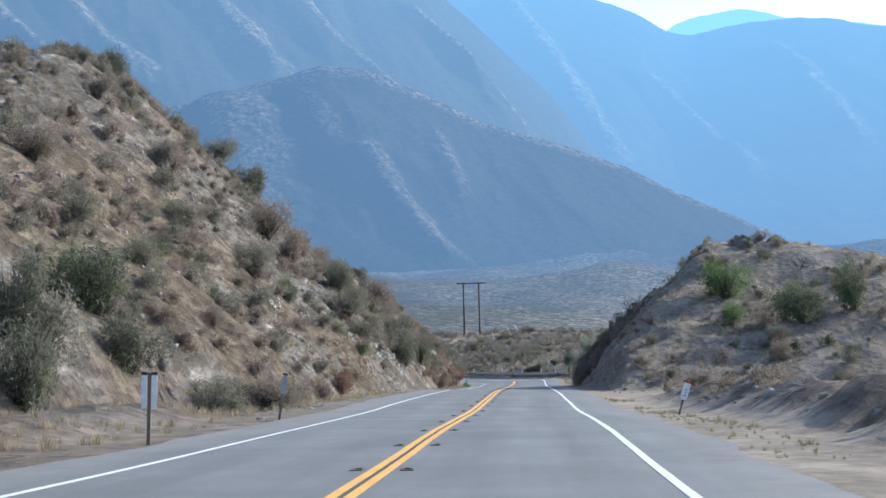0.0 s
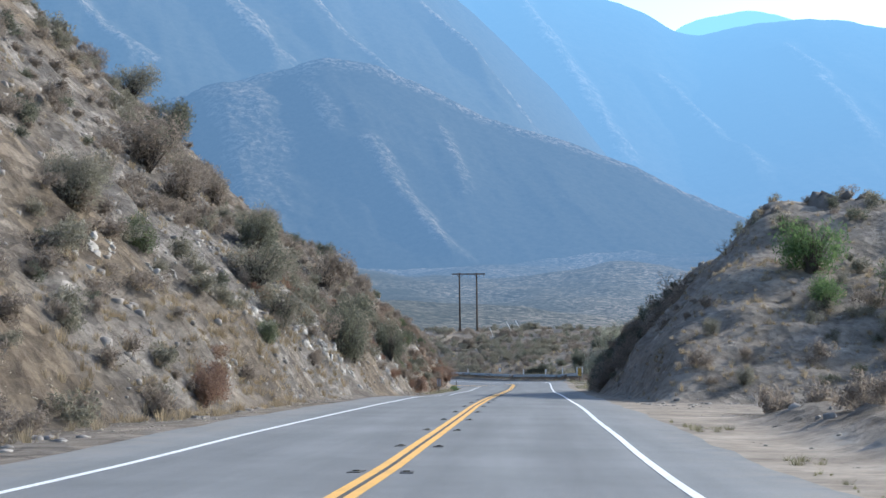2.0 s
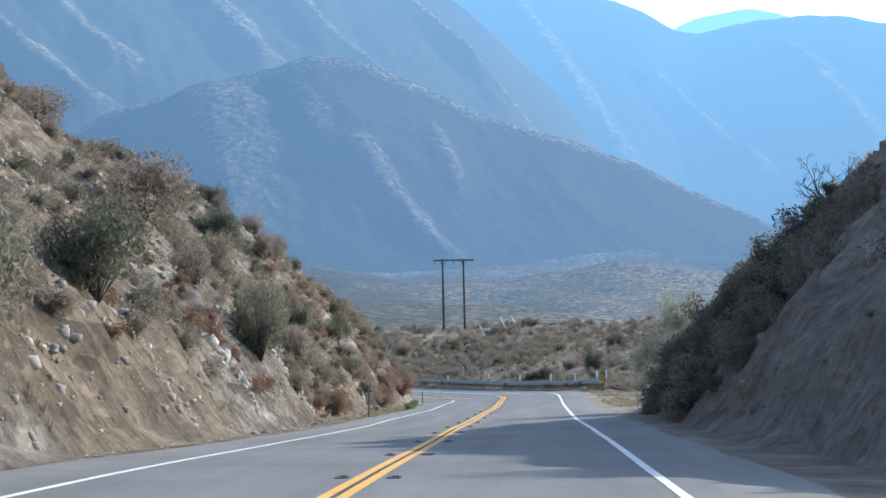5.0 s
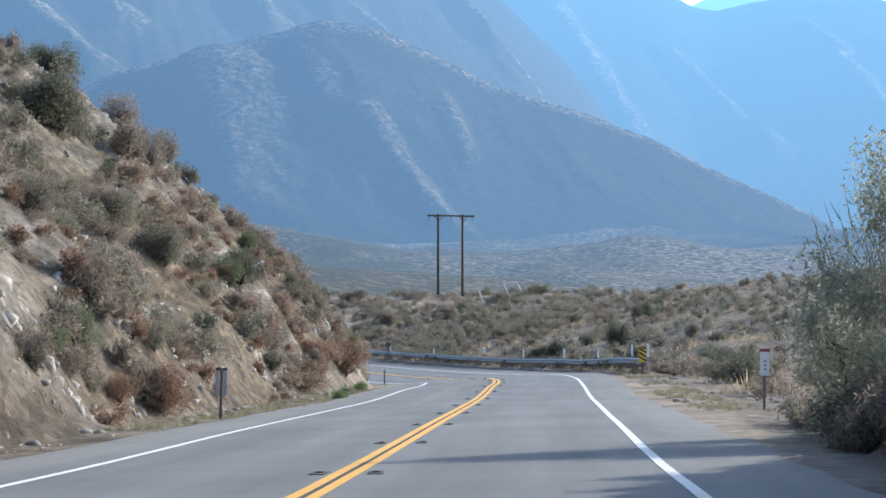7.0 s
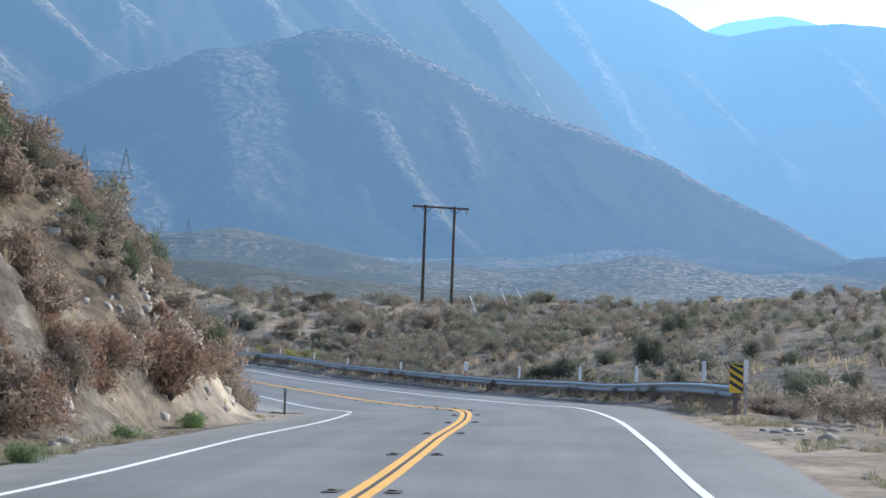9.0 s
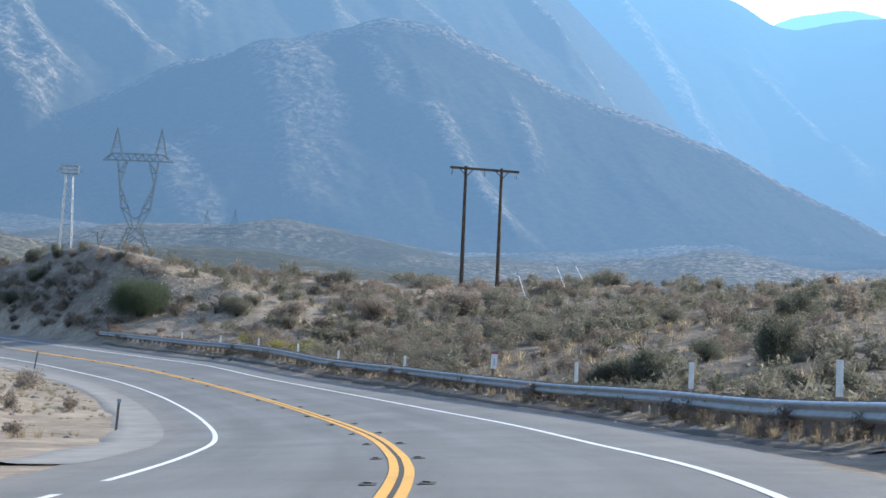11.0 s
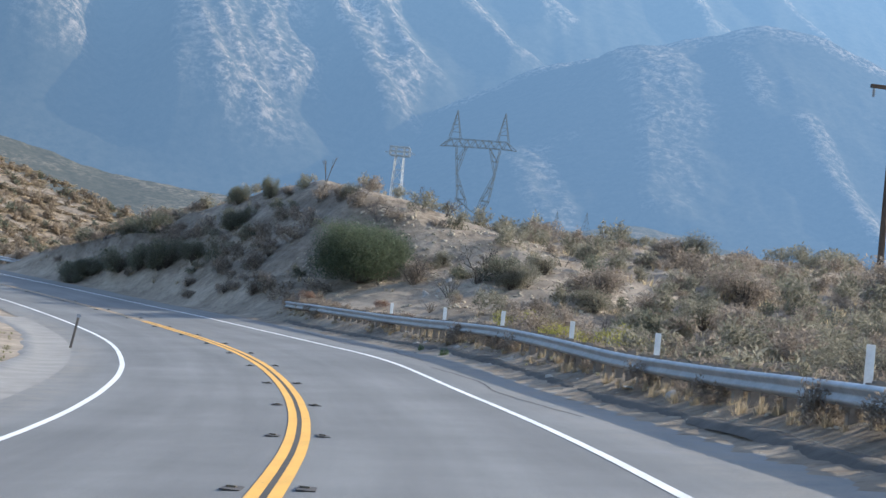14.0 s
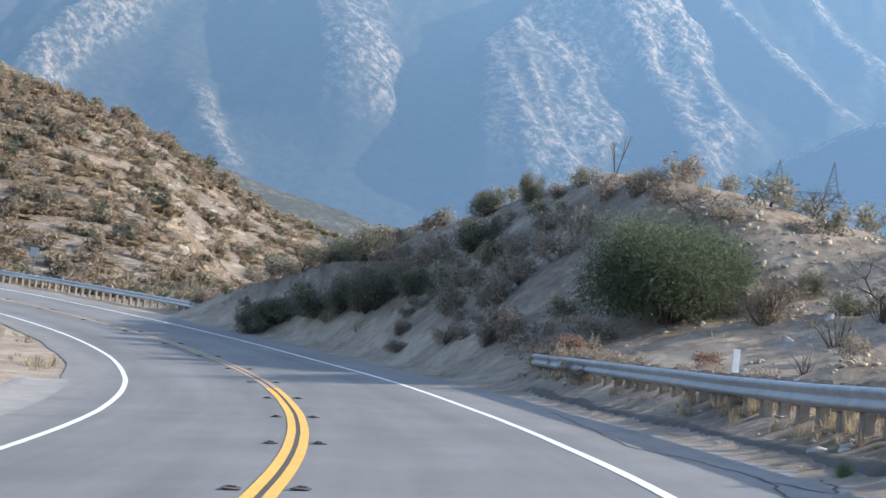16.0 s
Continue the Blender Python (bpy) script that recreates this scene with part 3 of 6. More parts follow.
RANGE_SLOPE = hazed_material("range_slope", 1.5)
FAR_SLOPE = hazed_material("far_slope", 0.8)
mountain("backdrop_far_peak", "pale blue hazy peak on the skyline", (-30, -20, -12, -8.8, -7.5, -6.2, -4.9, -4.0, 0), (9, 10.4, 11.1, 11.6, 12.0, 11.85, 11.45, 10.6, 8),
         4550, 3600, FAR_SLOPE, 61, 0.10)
mountain("backdrop_middle_range", "steep mountain with rock ribs painted pale as sunlit in blue haze", (-7, -5, -3, -1, 1, 3, 5, 8, 12, 20, 30, 45, 62),
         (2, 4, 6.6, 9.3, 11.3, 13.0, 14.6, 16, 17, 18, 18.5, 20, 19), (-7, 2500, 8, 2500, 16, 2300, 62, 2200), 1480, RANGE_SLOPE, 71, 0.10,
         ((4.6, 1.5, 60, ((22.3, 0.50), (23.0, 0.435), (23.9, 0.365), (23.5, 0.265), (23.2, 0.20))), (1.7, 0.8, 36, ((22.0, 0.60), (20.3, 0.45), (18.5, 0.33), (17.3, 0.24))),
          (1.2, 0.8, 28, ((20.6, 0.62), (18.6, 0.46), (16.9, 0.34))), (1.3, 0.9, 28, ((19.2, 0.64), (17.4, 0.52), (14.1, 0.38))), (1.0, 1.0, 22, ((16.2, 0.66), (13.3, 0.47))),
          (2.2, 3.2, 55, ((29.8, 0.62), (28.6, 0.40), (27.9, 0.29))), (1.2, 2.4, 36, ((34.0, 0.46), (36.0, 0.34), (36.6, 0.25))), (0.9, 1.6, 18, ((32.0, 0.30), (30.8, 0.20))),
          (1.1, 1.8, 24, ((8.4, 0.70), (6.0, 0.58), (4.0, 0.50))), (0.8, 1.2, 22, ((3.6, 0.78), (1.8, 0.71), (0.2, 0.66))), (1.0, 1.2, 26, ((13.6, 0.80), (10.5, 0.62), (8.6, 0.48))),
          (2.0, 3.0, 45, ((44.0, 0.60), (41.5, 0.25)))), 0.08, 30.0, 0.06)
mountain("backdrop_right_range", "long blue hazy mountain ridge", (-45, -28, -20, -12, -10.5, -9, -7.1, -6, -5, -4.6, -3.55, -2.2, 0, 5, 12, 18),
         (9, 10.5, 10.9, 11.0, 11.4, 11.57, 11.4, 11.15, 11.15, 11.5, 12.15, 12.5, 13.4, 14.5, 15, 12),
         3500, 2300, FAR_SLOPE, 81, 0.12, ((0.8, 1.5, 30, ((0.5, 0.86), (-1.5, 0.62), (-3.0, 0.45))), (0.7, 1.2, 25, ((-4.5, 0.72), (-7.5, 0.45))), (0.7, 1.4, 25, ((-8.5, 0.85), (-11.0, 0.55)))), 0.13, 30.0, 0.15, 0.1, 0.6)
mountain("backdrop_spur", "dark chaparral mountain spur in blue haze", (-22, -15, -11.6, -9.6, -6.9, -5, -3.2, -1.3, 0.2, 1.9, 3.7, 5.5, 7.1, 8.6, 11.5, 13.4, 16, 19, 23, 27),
         (0.6, 1.8, 2.9, 3.8, 5.1, 6.05, 7.0, 7.7, 8.14, 8.76, 9.75, 10.4, 10.55, 10.1, 9.3, 8.8, 7.4, 5.6, 3.4, 2.0), 1720, 1330, hazed_material("spur_slope", 2.2), 91, 0.10,
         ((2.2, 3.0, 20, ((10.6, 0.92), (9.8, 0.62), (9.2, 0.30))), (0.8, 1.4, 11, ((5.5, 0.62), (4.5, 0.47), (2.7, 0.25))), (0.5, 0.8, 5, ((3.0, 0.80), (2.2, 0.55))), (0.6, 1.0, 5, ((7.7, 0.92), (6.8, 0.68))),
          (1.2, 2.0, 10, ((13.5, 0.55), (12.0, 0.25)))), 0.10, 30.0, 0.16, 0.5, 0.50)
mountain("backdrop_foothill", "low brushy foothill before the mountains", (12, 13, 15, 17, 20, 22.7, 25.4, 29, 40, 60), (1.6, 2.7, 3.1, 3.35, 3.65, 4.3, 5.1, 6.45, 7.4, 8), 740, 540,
         hazed_material("foothill_slope", 6.0, 0.48), 97, 0.12, (), 0.25, 12, 0.30)

# valley floor between the scrub hill and the mountains
def valley_height(x, y):
    r = np.hypot(x, y)
    z = ramp(r, 440, -4, 480, 7, 700, 17, 860, 28, 1000, 42, 1200, 62, 1400, 86, 1500, 104) + 14 * fractal(x, y * 0.7, 170, 4, 33) * np.clip((r - 560) / 300, 0, 1) + (2.0 * fractal(x, y, 60, 3, 37) + 4 * fractal(x, y, 120, 3, 39, True)) * np.clip((r - 470) / 200, 0, 1)
    return z + 16 * np.exp(-((x + 150) / 120)**2 - ((y - 740) / 90)**2) + 30 * np.exp(-((x + 175) / 95)**2 - ((y - 1060) / 130)**2) + 12 * np.exp(-((x - 60) / 110)**2 - ((y - 1080) / 90)**2)


fa = np.radians(np.linspace(-32, 46, 420))
fr = np.linspace(440, 1500, 260)
FA, FR = np.meshgrid(fa, fr)
fx, fy = -np.sin(FA) * FR, np.cos(FA) * FR
fz = valley_height(fx, fy)
valley = mesh_object("backdrop_valley", np.column_stack([fx.ravel(), fy.ravel(), fz.ravel()]), grid_faces(*FA.shape), hazed_material("valley_scrub", 4.0, 0.46), True)
rock_and_sunlit_layer(valley, 0.40 + 0.55 * fractal(fx, fy * 0.6, 120, 4, 35))
tagged(valley, "hazy scrub valley floor rising to the mountains", "valley", kind="structure")

# ---- road ----
rs = np.arange(-60, 455, 1.0)
rv = np.array([-5.25, -4.6, -3.6, -2.7, -1.8, -0.9, 0, 0.9, 1.8, 2.7, 3.65, 4.6, 5.35])
edge_l = -0.25 * fractal(rs, rs * 0, 6, 3, 5) + ramp(rs, -60, 0, 40, 0, 60, 0, 200, 0)
edge_r = 0.25 * fractal(rs, rs * 0, 5, 3, 6) + ramp(rs, -60, 0, 232, 0, 242, 0.45, 338, 0.45, 346, 0.1, 600, 0)
V = np.tile(rv, (len(rs), 1))
V[:, 0] += edge_l
V[:, -1] += edge_r
P = road_at(np.repeat(rs, len(rv)).reshape(V.shape), V)
road = mesh_object("road", P.reshape(-1, 3), grid_faces(*V.shape), ASPHALT, True)
layer = road.data.attributes.new("track", "FLOAT_VECTOR", "POINT")
layer.data.foreach_set("vector", np.stack([V, np.repeat(rs[:, None], V.shape[1], 1), 0 * V], -1).ravel().astype(np.float32))
tagged(road, "worn grey asphalt two-lane road bending away", "road", kind="structure")


def stripe(name, v0, v1, s0, s1, up, mat, label, step=0.6, sway=(0, 0)):
    ss = np.arange(s0, s1 + step / 2, step)
    wob = 0.012 * fractal(ss, ss * 0, 4, 3, 9) + ramp(ss, *sway)
    pts = np.stack([road_at(ss, v0 + wob, up), road_at(ss, v1 + wob, up)], 1)
    ob = mesh_object(name, pts.reshape(-1, 3), grid_faces(len(ss), 2), mat)
    return tagged(ob, label, "road marking", kind="structure")


stripe("edge_line_right", 3.635, 3.765, -60, 455, 0.006, WHITE_LINE, "worn white edge line on asphalt")
stripe("edge_line_left", -3.665, -3.535, -60, 227, 0.006, WHITE_LINE, "worn white edge line on asphalt",
       sway=(70, 0, 92, 0.13, 106, 0.19, 118, 0.10, 134, 0.13, 144, 0.20, 151, 0.08, 165, -0.04, 182, 0))
stripe("edge_line_left", -3.665, -3.535, 229.5, 455, 0.006, WHITE_LINE, "worn white edge line on asphalt")
stripe("centre_line_gap", -0.035, 0.035, -60, 455, 0.005, TAR, "dark gap between the yellow centre lines")
stripe("centre_line", -0.165, -0.035, -60, 342, 0.008, YELLOW_LINE, "worn yellow centre line on asphalt")
stripe("centre_line", -0.165, -0.035, 342, 455, 0.008, FADED_LINE, "faded brownish yellow centre line on asphalt")
stripe("centre_line", 0.035, 0.165, -60, 342, 0.008, YELLOW_LINE, "worn yellow centre line on asphalt")
stripe("centre_line", 0.035, 0.165, 342, 455, 0.008, FADED_LINE, "faded brownish yellow centre line on asphalt")

# pale dusty apron on the inside of the bend
aps = np.arange(236, 345, 0.8)
form = np.array([(-5.0, 0.004), (-5.5, 0.012), (-6.0, 0.03), (-6.35, 0.05), (-6.7, -0.12)])
AV = form[None, :, 0] - np.array([0, 0, 0.1, 0.25, 0.25])[None] * fractal(aps, aps * 0, 3.5, 3, 23)[:, None] * ramp(aps, 236, 0, 244, 1)[:, None]
AP = road_at(np.repeat(aps[:, None], 5, 1), AV)
AP[..., 2] += form[None, :, 1]
apron = mesh_object("pavement_edge", AP.reshape(-1, 3), grid_faces(len(aps), 5), plain("dusty_pale_asphalt", (0.245, 0.235, 0.22), 0.95, 0, 0.2, 0.8, 0.01), True)
tagged(apron, "pale dusty asphalt apron inside the bend", "pavement", kind="structure")

# cracks in the right-hand shoulder
for path in (((333.2, 5.2), (328, 4.9), (323.3, 4.67), (321.0, 4.95), (319.4, 5.02), (317.4, 5.09), (316.2, 4.95), (315.0, 4.8), (311.0, 4.75)), ((317.4, 5.05), (316.2, 5.2), (315.6, 5.36), (316.5, 5.6), (317.4, 5.72)), ((308.0, 4.4), (303.0, 4.7), (299.0, 4.5), (292.0, 4.8))):
    c = smooth_curve(np.array(path), 10)
    c[:, 1] += 0.05 * fractal(c[:, 0], c[:, 0] * 0, 0.5, 3, 17)
    pts = np.stack([road_at(c[:, 0], c[:, 1] - 0.018, 0.005), road_at(c[:, 0], c[:, 1] + 0.018, 0.005)], 1)
    crack = mesh_object("asphalt_crack", pts.reshape(-1, 3), grid_faces(len(c), 2), TAR)
    tagged(crack, "thin dark crack in the road shoulder", "crack", kind="structure")

# ---- builders ----
rng = np.random.default_rng(7)


def add_box(bm, m, size, bevel=0.0):
    g = bmesh.ops.create_cube(bm, size=1.0, matrix=m @ Matrix.Diagonal((*size, 1)))
    if bevel:
        edges = list({e for v in g["verts"] for e in v.link_edges})
        bmesh.ops.bevel(bm, geom=edges, offset=bevel, segments=2, affect="EDGES")


def add_tube(bm, a, b, ra, rb, seg=8):
    a, b = Vector(a), Vector(b)
    d = b - a
    m = Matrix.Translation((a + b) / 2) @ d.to_track_quat("Z", "Y").to_matrix().to_4x4()
    bmesh.ops.create_cone(bm, cap_ends=True, segments=seg, radius1=ra, radius2=rb, depth=d.length, matrix=m)


def add_bar(bm, a, b, w):
    """A square steel angle from a to b."""
    a, b = Vector(a), Vector(b)
    d = b - a
    m = Matrix.Translation((a + b) / 2) @ d.to_track_quat("Z", "Y").to_matrix().to_4x4()
    bmesh.ops.create_cube(bm, size=1.0, matrix=m @ Matrix.Diagonal((w, w, d.length, 1)))


def part(name, bm, mat, parent, label=""):
    """Links a bmesh as one mesh under a thing or a part."""
    me = bpy.data.meshes.new(name)
    bm.to_mesh(me)
    bm.free()
    me.materials.append(mat)
    ob = new(name, me)
    ob.parent = parent
    return tagged(ob, label)


def shared(name, mesh, parent, m):
    ob = new(name, mesh)
    ob.parent = parent
    ob.matrix_basis = m
    return ob


def thing(name, m, label, category, group=""):
    ob = new(name)
    ob.matrix_basis = m
    return tagged(ob, label, category, group)


def at_road(s, v, up=0.0, turn=0.0):
    p = road_at(s, v, up)
    return Matrix.Translation(Vector([float(c) for c in p])) @ Matrix.Rotation(heading(s) + radians(turn), 4, "Z")


def on_land(x, y, turn=0.0, sink=0.0):
    return Matrix.Translation((x, y, ground_at(x, y) - sink)) @ Matrix.Rotation(radians(turn), 4, "Z")


# ---- guardrail ----
RAIL_LIFT = (262, 0, 285, 0.17, 305, 0.22, 325, 0.24, 343.7, 0.22, 372, 0)
W_FORM = ((0.0, 0.415), (-0.03, 0.43), (-0.082, 0.46), (-0.082, 0.50), (-0.02, 0.555), (-0.02, 0.59), (-0.082, 0.645), (-0.082, 0.685), (-0.03, 0.715), (0.0, 0.73))


def rail_post_mesh():
    bm = bmesh.new()
    add_box(bm, pose(0.16, 0, 0.27), (0.15, 0.2, 1.05), 0.01)
    add_box(bm, pose(0.045, 0, 0.58), (0.10, 0.15, 0.36), 0.008)
    me = bpy.data.meshes.new("post")
    bm.to_mesh(me)
    bm.free()
    me.materials.append(plain("rail_post_wood", (0.19, 0.165, 0.14), 0.9, 0, 0.35, 4, 0.01))
    return me


def guardrail(s0, s1, v, label):
    ob = thing("guardrail", Matrix.Identity(4), label, "guardrail", "guardrails along the road")
    form = np.array(W_FORM + tuple((x + 0.012, z) for x, z in reversed(W_FORM)))
    k = len(form)
    a = s0
    while a < s1 - 0.5:
        b = min(a + 3.81, s1)
        ss = np.linspace(a - 0.10, b + 0.10, 7)
        lap = 0.004 if int((a - s0) / 3.81) % 2 else 0.0
        base = road_at(ss[:, None], v + form[None, :, 0] - lap, 0)
        base[..., 2] = road_at(ss, v)[:, None, 2] + ramp(ss, *RAIL_LIFT)[:, None] + form[None, :, 1] + 0.02 * fractal(ss, ss * 0, 8, 2, 4)[:, None]
        i = np.arange(6)[:, None] * k + np.arange(k)
        j = np.arange(6)[:, None] * k + (np.arange(k) + 1) % k
        faces = np.stack([i, j, j + k, i + k], -1).reshape(-1, 4)
        beam = mesh_object("beam", base.reshape(-1, 3), faces, GALVANISED)
        beam.parent = ob
        a = b
    me = rail_post_mesh()
    for s in np.arange(s0 + 0.4, s1, 0.9525):
        m = at_road(s, v, float(ramp(s, *RAIL_LIFT)) - 0.02 + 0.02 * math.sin(s * 3.1), 2.0 * math.sin(s * 5.3))
        shared("post", me, ob, m)
    return ob


rail = guardrail(217.3, 343.6, 7.0, "galvanised W-beam guardrail on wooden posts round the bend")
guardrail(372.0, 430.0, 7.4, "galvanised W-beam guardrail on wooden posts beyond the mound")

# rolled asphalt dike in front of the rail
ds = np.arange(232, 349, 0.8)
dv = 0.12 * fractal(ds, ds * 0, 3.0, 3, 18) + ramp(ds, 232, 6.6, 240, 6.4, 338, 6.4, 344, 6.6, 349, 7.3)
form = np.array([(-0.30, -0.06), (-0.14, 0.04), (-0.02, 0.06), (0.14, 0.05), (0.30, -0.2)])
DP = road_at(ds[:, None], dv[:, None] + form[None, :, 0])
DP[..., 2] += ramp(ds, 262, 0, 285, 0.10, 343, 0.10, 349, 0)[:, None] + form[None, :, 1] + 0.07 * fractal(ds, ds * 0, 1.6, 4, 14)[:, None]
dike = mesh_object("kerb", DP.reshape(-1, 3), grid_faces(len(ds), 5), plain("dusty_asphalt_dike", (0.085, 0.075, 0.065), 0.95, 0, 0.4, 1.5, 0.03), True)
tagged(dike, "low crumbling asphalt dike beside the road", "kerb", kind="structure")

# ---- markers ----


def paddle(s, v=7.35, up=1.42, group="marker posts behind the rail"):
    ob = thing("marker_post", at_road(s, v, 0, 3 * math.sin(s)), "white plastic marker post behind the guardrail", "marker post", group)
    bm = bmesh.new()
    add_box(bm, pose(0, 0, up - 0.3), (0.125, 0.02, 0.62), 0.008)
    part("plate", bm, WHITE_PLATE, ob)
    bm = bmesh.new()
    add_box(bm, pose(0, 0.025, up / 2 - 0.3), (0.06, 0.025, up), 0.004)
    part("stake", bm, GREY_PLATE, ob, "grey steel stake")
    return ob


for s in (217.6, 225.0, 236.6, 247.4, 259.5, 285.4, 297.4, 305.0, 312.7, 320.3, 328.0):
    paddle(s)
paddle(382.8, 7.7, 1.25)


def mile_marker(m, lean, up, wide, tall, label):
    """A white plate with a red cap and two unreadable figures on a thin stake."""
    ob = thing("mile_marker", m @ Matrix.Rotation(radians(lean), 4, "Y"), label, "mile marker", "mile markers beside the road")
    bm = bmesh.new()
    add_box(bm, pose(0, 0, up - tall / 2), (wide, 0.02, tall), 0.01)
    plate = part("plate", bm, WHITE_PLATE, ob)
    bm = bmesh.new()
    add_box(bm, pose(0, -0.004, up - 0.03), (wide + 0.01, 0.03, 0.07), 0.006)
    part("cap", bm, RED_PLATE, plate, "dark red reflective cap")
    for k in (0.45, 0.60, 0.75):
        bm = bmesh.new()
        add_box(bm, pose(0.01, -0.012, up - tall * k), (wide * 0.30, 0.006, tall * 0.085))
        part("figure", bm, GREY_PLATE, plate, "dark unreadable figure")
    bm = bmesh.new()
    add_box(bm, pose(0, 0.03, (up - 0.1) / 2 - 0.2), (0.06, 0.03, up + 0.2), 0.004)
    part("stake", bm, WOOD_POST, ob, "dark stake")
    return ob


mile_marker(at_road(271.7, 7.55), 3, 1.72, 0.24, 0.62, "white mile marker with red cap behind the guardrail")
mile_marker(on_land(5.3, 177.4), 1, 1.5, 0.25, 0.66, "white mile marker with red cap on the verge")
mile_marker(on_land(4.3, 50.8), 17, 1.05, 0.22, 0.58, "leaning white mile marker with red cap on the dirt verge")


def delineator(m, lean, up, plates, label, mat=GREY_PLATE, tall=0.7, wide=0.10):
    ob = thing("delineator", m @ Matrix.Rotation(radians(lean), 4, "Y"), label, "delineator", "delineators beside the road")
    bm = bmesh.new()
    add_box(bm, pose(0, 0.02, up / 2 - 0.2), (0.07, 0.05, up + 0.4), 0.006)
    part("stake", bm, WOOD_POST, ob)
    for k in range(plates):
        x = (k - (plates - 1) / 2) * (wide + 0.09)
        bm = bmesh.new()
        add_box(bm, pose(x, -0.02, up - tall / 2), (wide, 0.02, tall), 0.008)
        p = part("plate", bm, mat, ob, "upright plate")
        bm = bmesh.new()
        add_box(bm, pose(x, -0.024, up - 0.02), (wide + 0.01, 0.028, 0.06), 0.004)
        part("cap", bm, BLACK_PAINT, p, "dark cap")
    return ob


delineator(on_land(-7.5, 32.8), 2, 1.4, 2, "two white marker plates on a dark stake in the dirt", WHITE_PLATE, 0.70, 0.11)
delineator(on_land(-7.5, 49.9), 9, 1.38, 1, "leaning dark delineator stake with a grey plate", GREY_PLATE, 0.6, 0.14)
delineator(on_land(-7.9, 175.4), 1, 1.22, 2, "two grey marker plates on a stake below the cut slope", GREY_PLATE, 0.66, 0.09)
for s, v, up, lean in ((229.9, -5.8, 0.85, 0), (262.0, -6.4, 0.95, 3), (319.0, -5.0, 1.1, 8)):
    ob = thing("delineator", at_road(s, v) @ Matrix.Rotation(radians(lean), 4, "Y"), "slim dark delineator post on the inner verge", "delineator", "delineators beside the road")
    bm = bmesh.new()
    add_box(bm, pose(0, 0, up / 2 - 0.15), (0.075, 0.05, up + 0.3), 0.008)
    part("stake", bm, WOOD_POST, ob)
    bm = bmesh.new()
    add_box(bm, pose(0, -0.03, up - 0.06), (0.12, 0.025, 0.12), 0.006)
    part("reflector", bm, GREY_PLATE, ob, "small grey reflector")

# striped board at the rail's end
ob = thing("hazard_marker", at_road(217.0, 7.0), "yellow and black striped hazard board at the guardrail end", "hazard marker")
bm = bmesh.new()
add_box(bm, pose(0, -0.06, 0.93), (0.36, 0.02, 0.76), 0.006)
board = part("board", bm, SIGN_YELLOW, ob)
for k in range(4):
    bm = bmesh.new()
    z0 = 0.60 + 0.2 * k
    quad = [(-0.175, z0 + 0.19), (0.175, z0 - 0.02), (0.175, z0 + 0.08), (-0.175, z0 + 0.29)]
    quad = [(x, min(max(z, 0.56), 1.30)) for x, z in quad]
    front = [bm.verts.new((x, -0.074, z)) for x, z in quad]
    back = [bm.verts.new((x, -0.062, z)) for x, z in quad]
    bm.faces.new(front)
    for i in range(4):
        bm.faces.new((front[i], front[(i + 1) % 4], back[(i + 1) % 4], back[i]))
    part("stripe", bm, BLACK_PAINT, board, "black diagonal stripe")
bm = bmesh.new()
add_box(bm, pose(0, 0.0, 0.5), (0.1, 0.1, 1.5), 0.01)
part("post", bm, WOOD_POST, ob)

# small square sign far along the road
ob = thing("road_sign", on_land(-117.0, 404.0, 30), "small blue-grey road sign on a post by the far bend", "road sign")
bm = bmesh.new()
add_box(bm, pose(0, 0, 2.1), (0.75, 0.02, 0.8), 0.01)
part("plate", bm, GREY_PLATE, ob)
bm = bmesh.new()
add_box(bm, pose(0, 0.04, 0.9), (0.08, 0.06, 2.4), 0.005)
part("post", bm, WOOD_POST, ob)

# ---- raised markers of the centre line ----
bm = bmesh.new()
add_box(bm, pose(0, 0, 0.003), (0.18, 0.50, 0.008), 0.003)
patch_mesh = bpy.data.meshes.new("patch")
bm.to_mesh(patch_mesh)
bm.free()
patch_mesh.materials.append(plain("dark_epoxy_patch", (0.055, 0.05, 0.048), 0.85, 0, 0.35, 9))
bm = bmesh.new()
add_box(bm, pose(0, 0, 0.014), (0.10, 0.10, 0.022), 0.009)
stud_mesh = bpy.data.meshes.new("stud")
bm.to_mesh(stud_mesh)
bm.free()
stud_mesh.materials.append(plain("dusty_reflector", (0.12, 0.10, 0.07), 0.5, 0, 0.3, 9))
for k in range(-4, 60):
    for side in (-1, 1):
        s = 15.6 + 7.315 * k
        ob = thing("road_stud", at_road(s, side * 0.33, 0.004, 4 * math.sin(k * 7.3 + side)), "raised reflector on a dark patch by the centre line", "road stud", "studs along the centre line")
        shared("patch", patch_mesh, ob, Matrix.Identity(4))
        shared("stud", stud_mesh, ob, pose(0.02 * math.sin(k), 0.03, 0))

# ---- wooden power-line frame on the hill ----


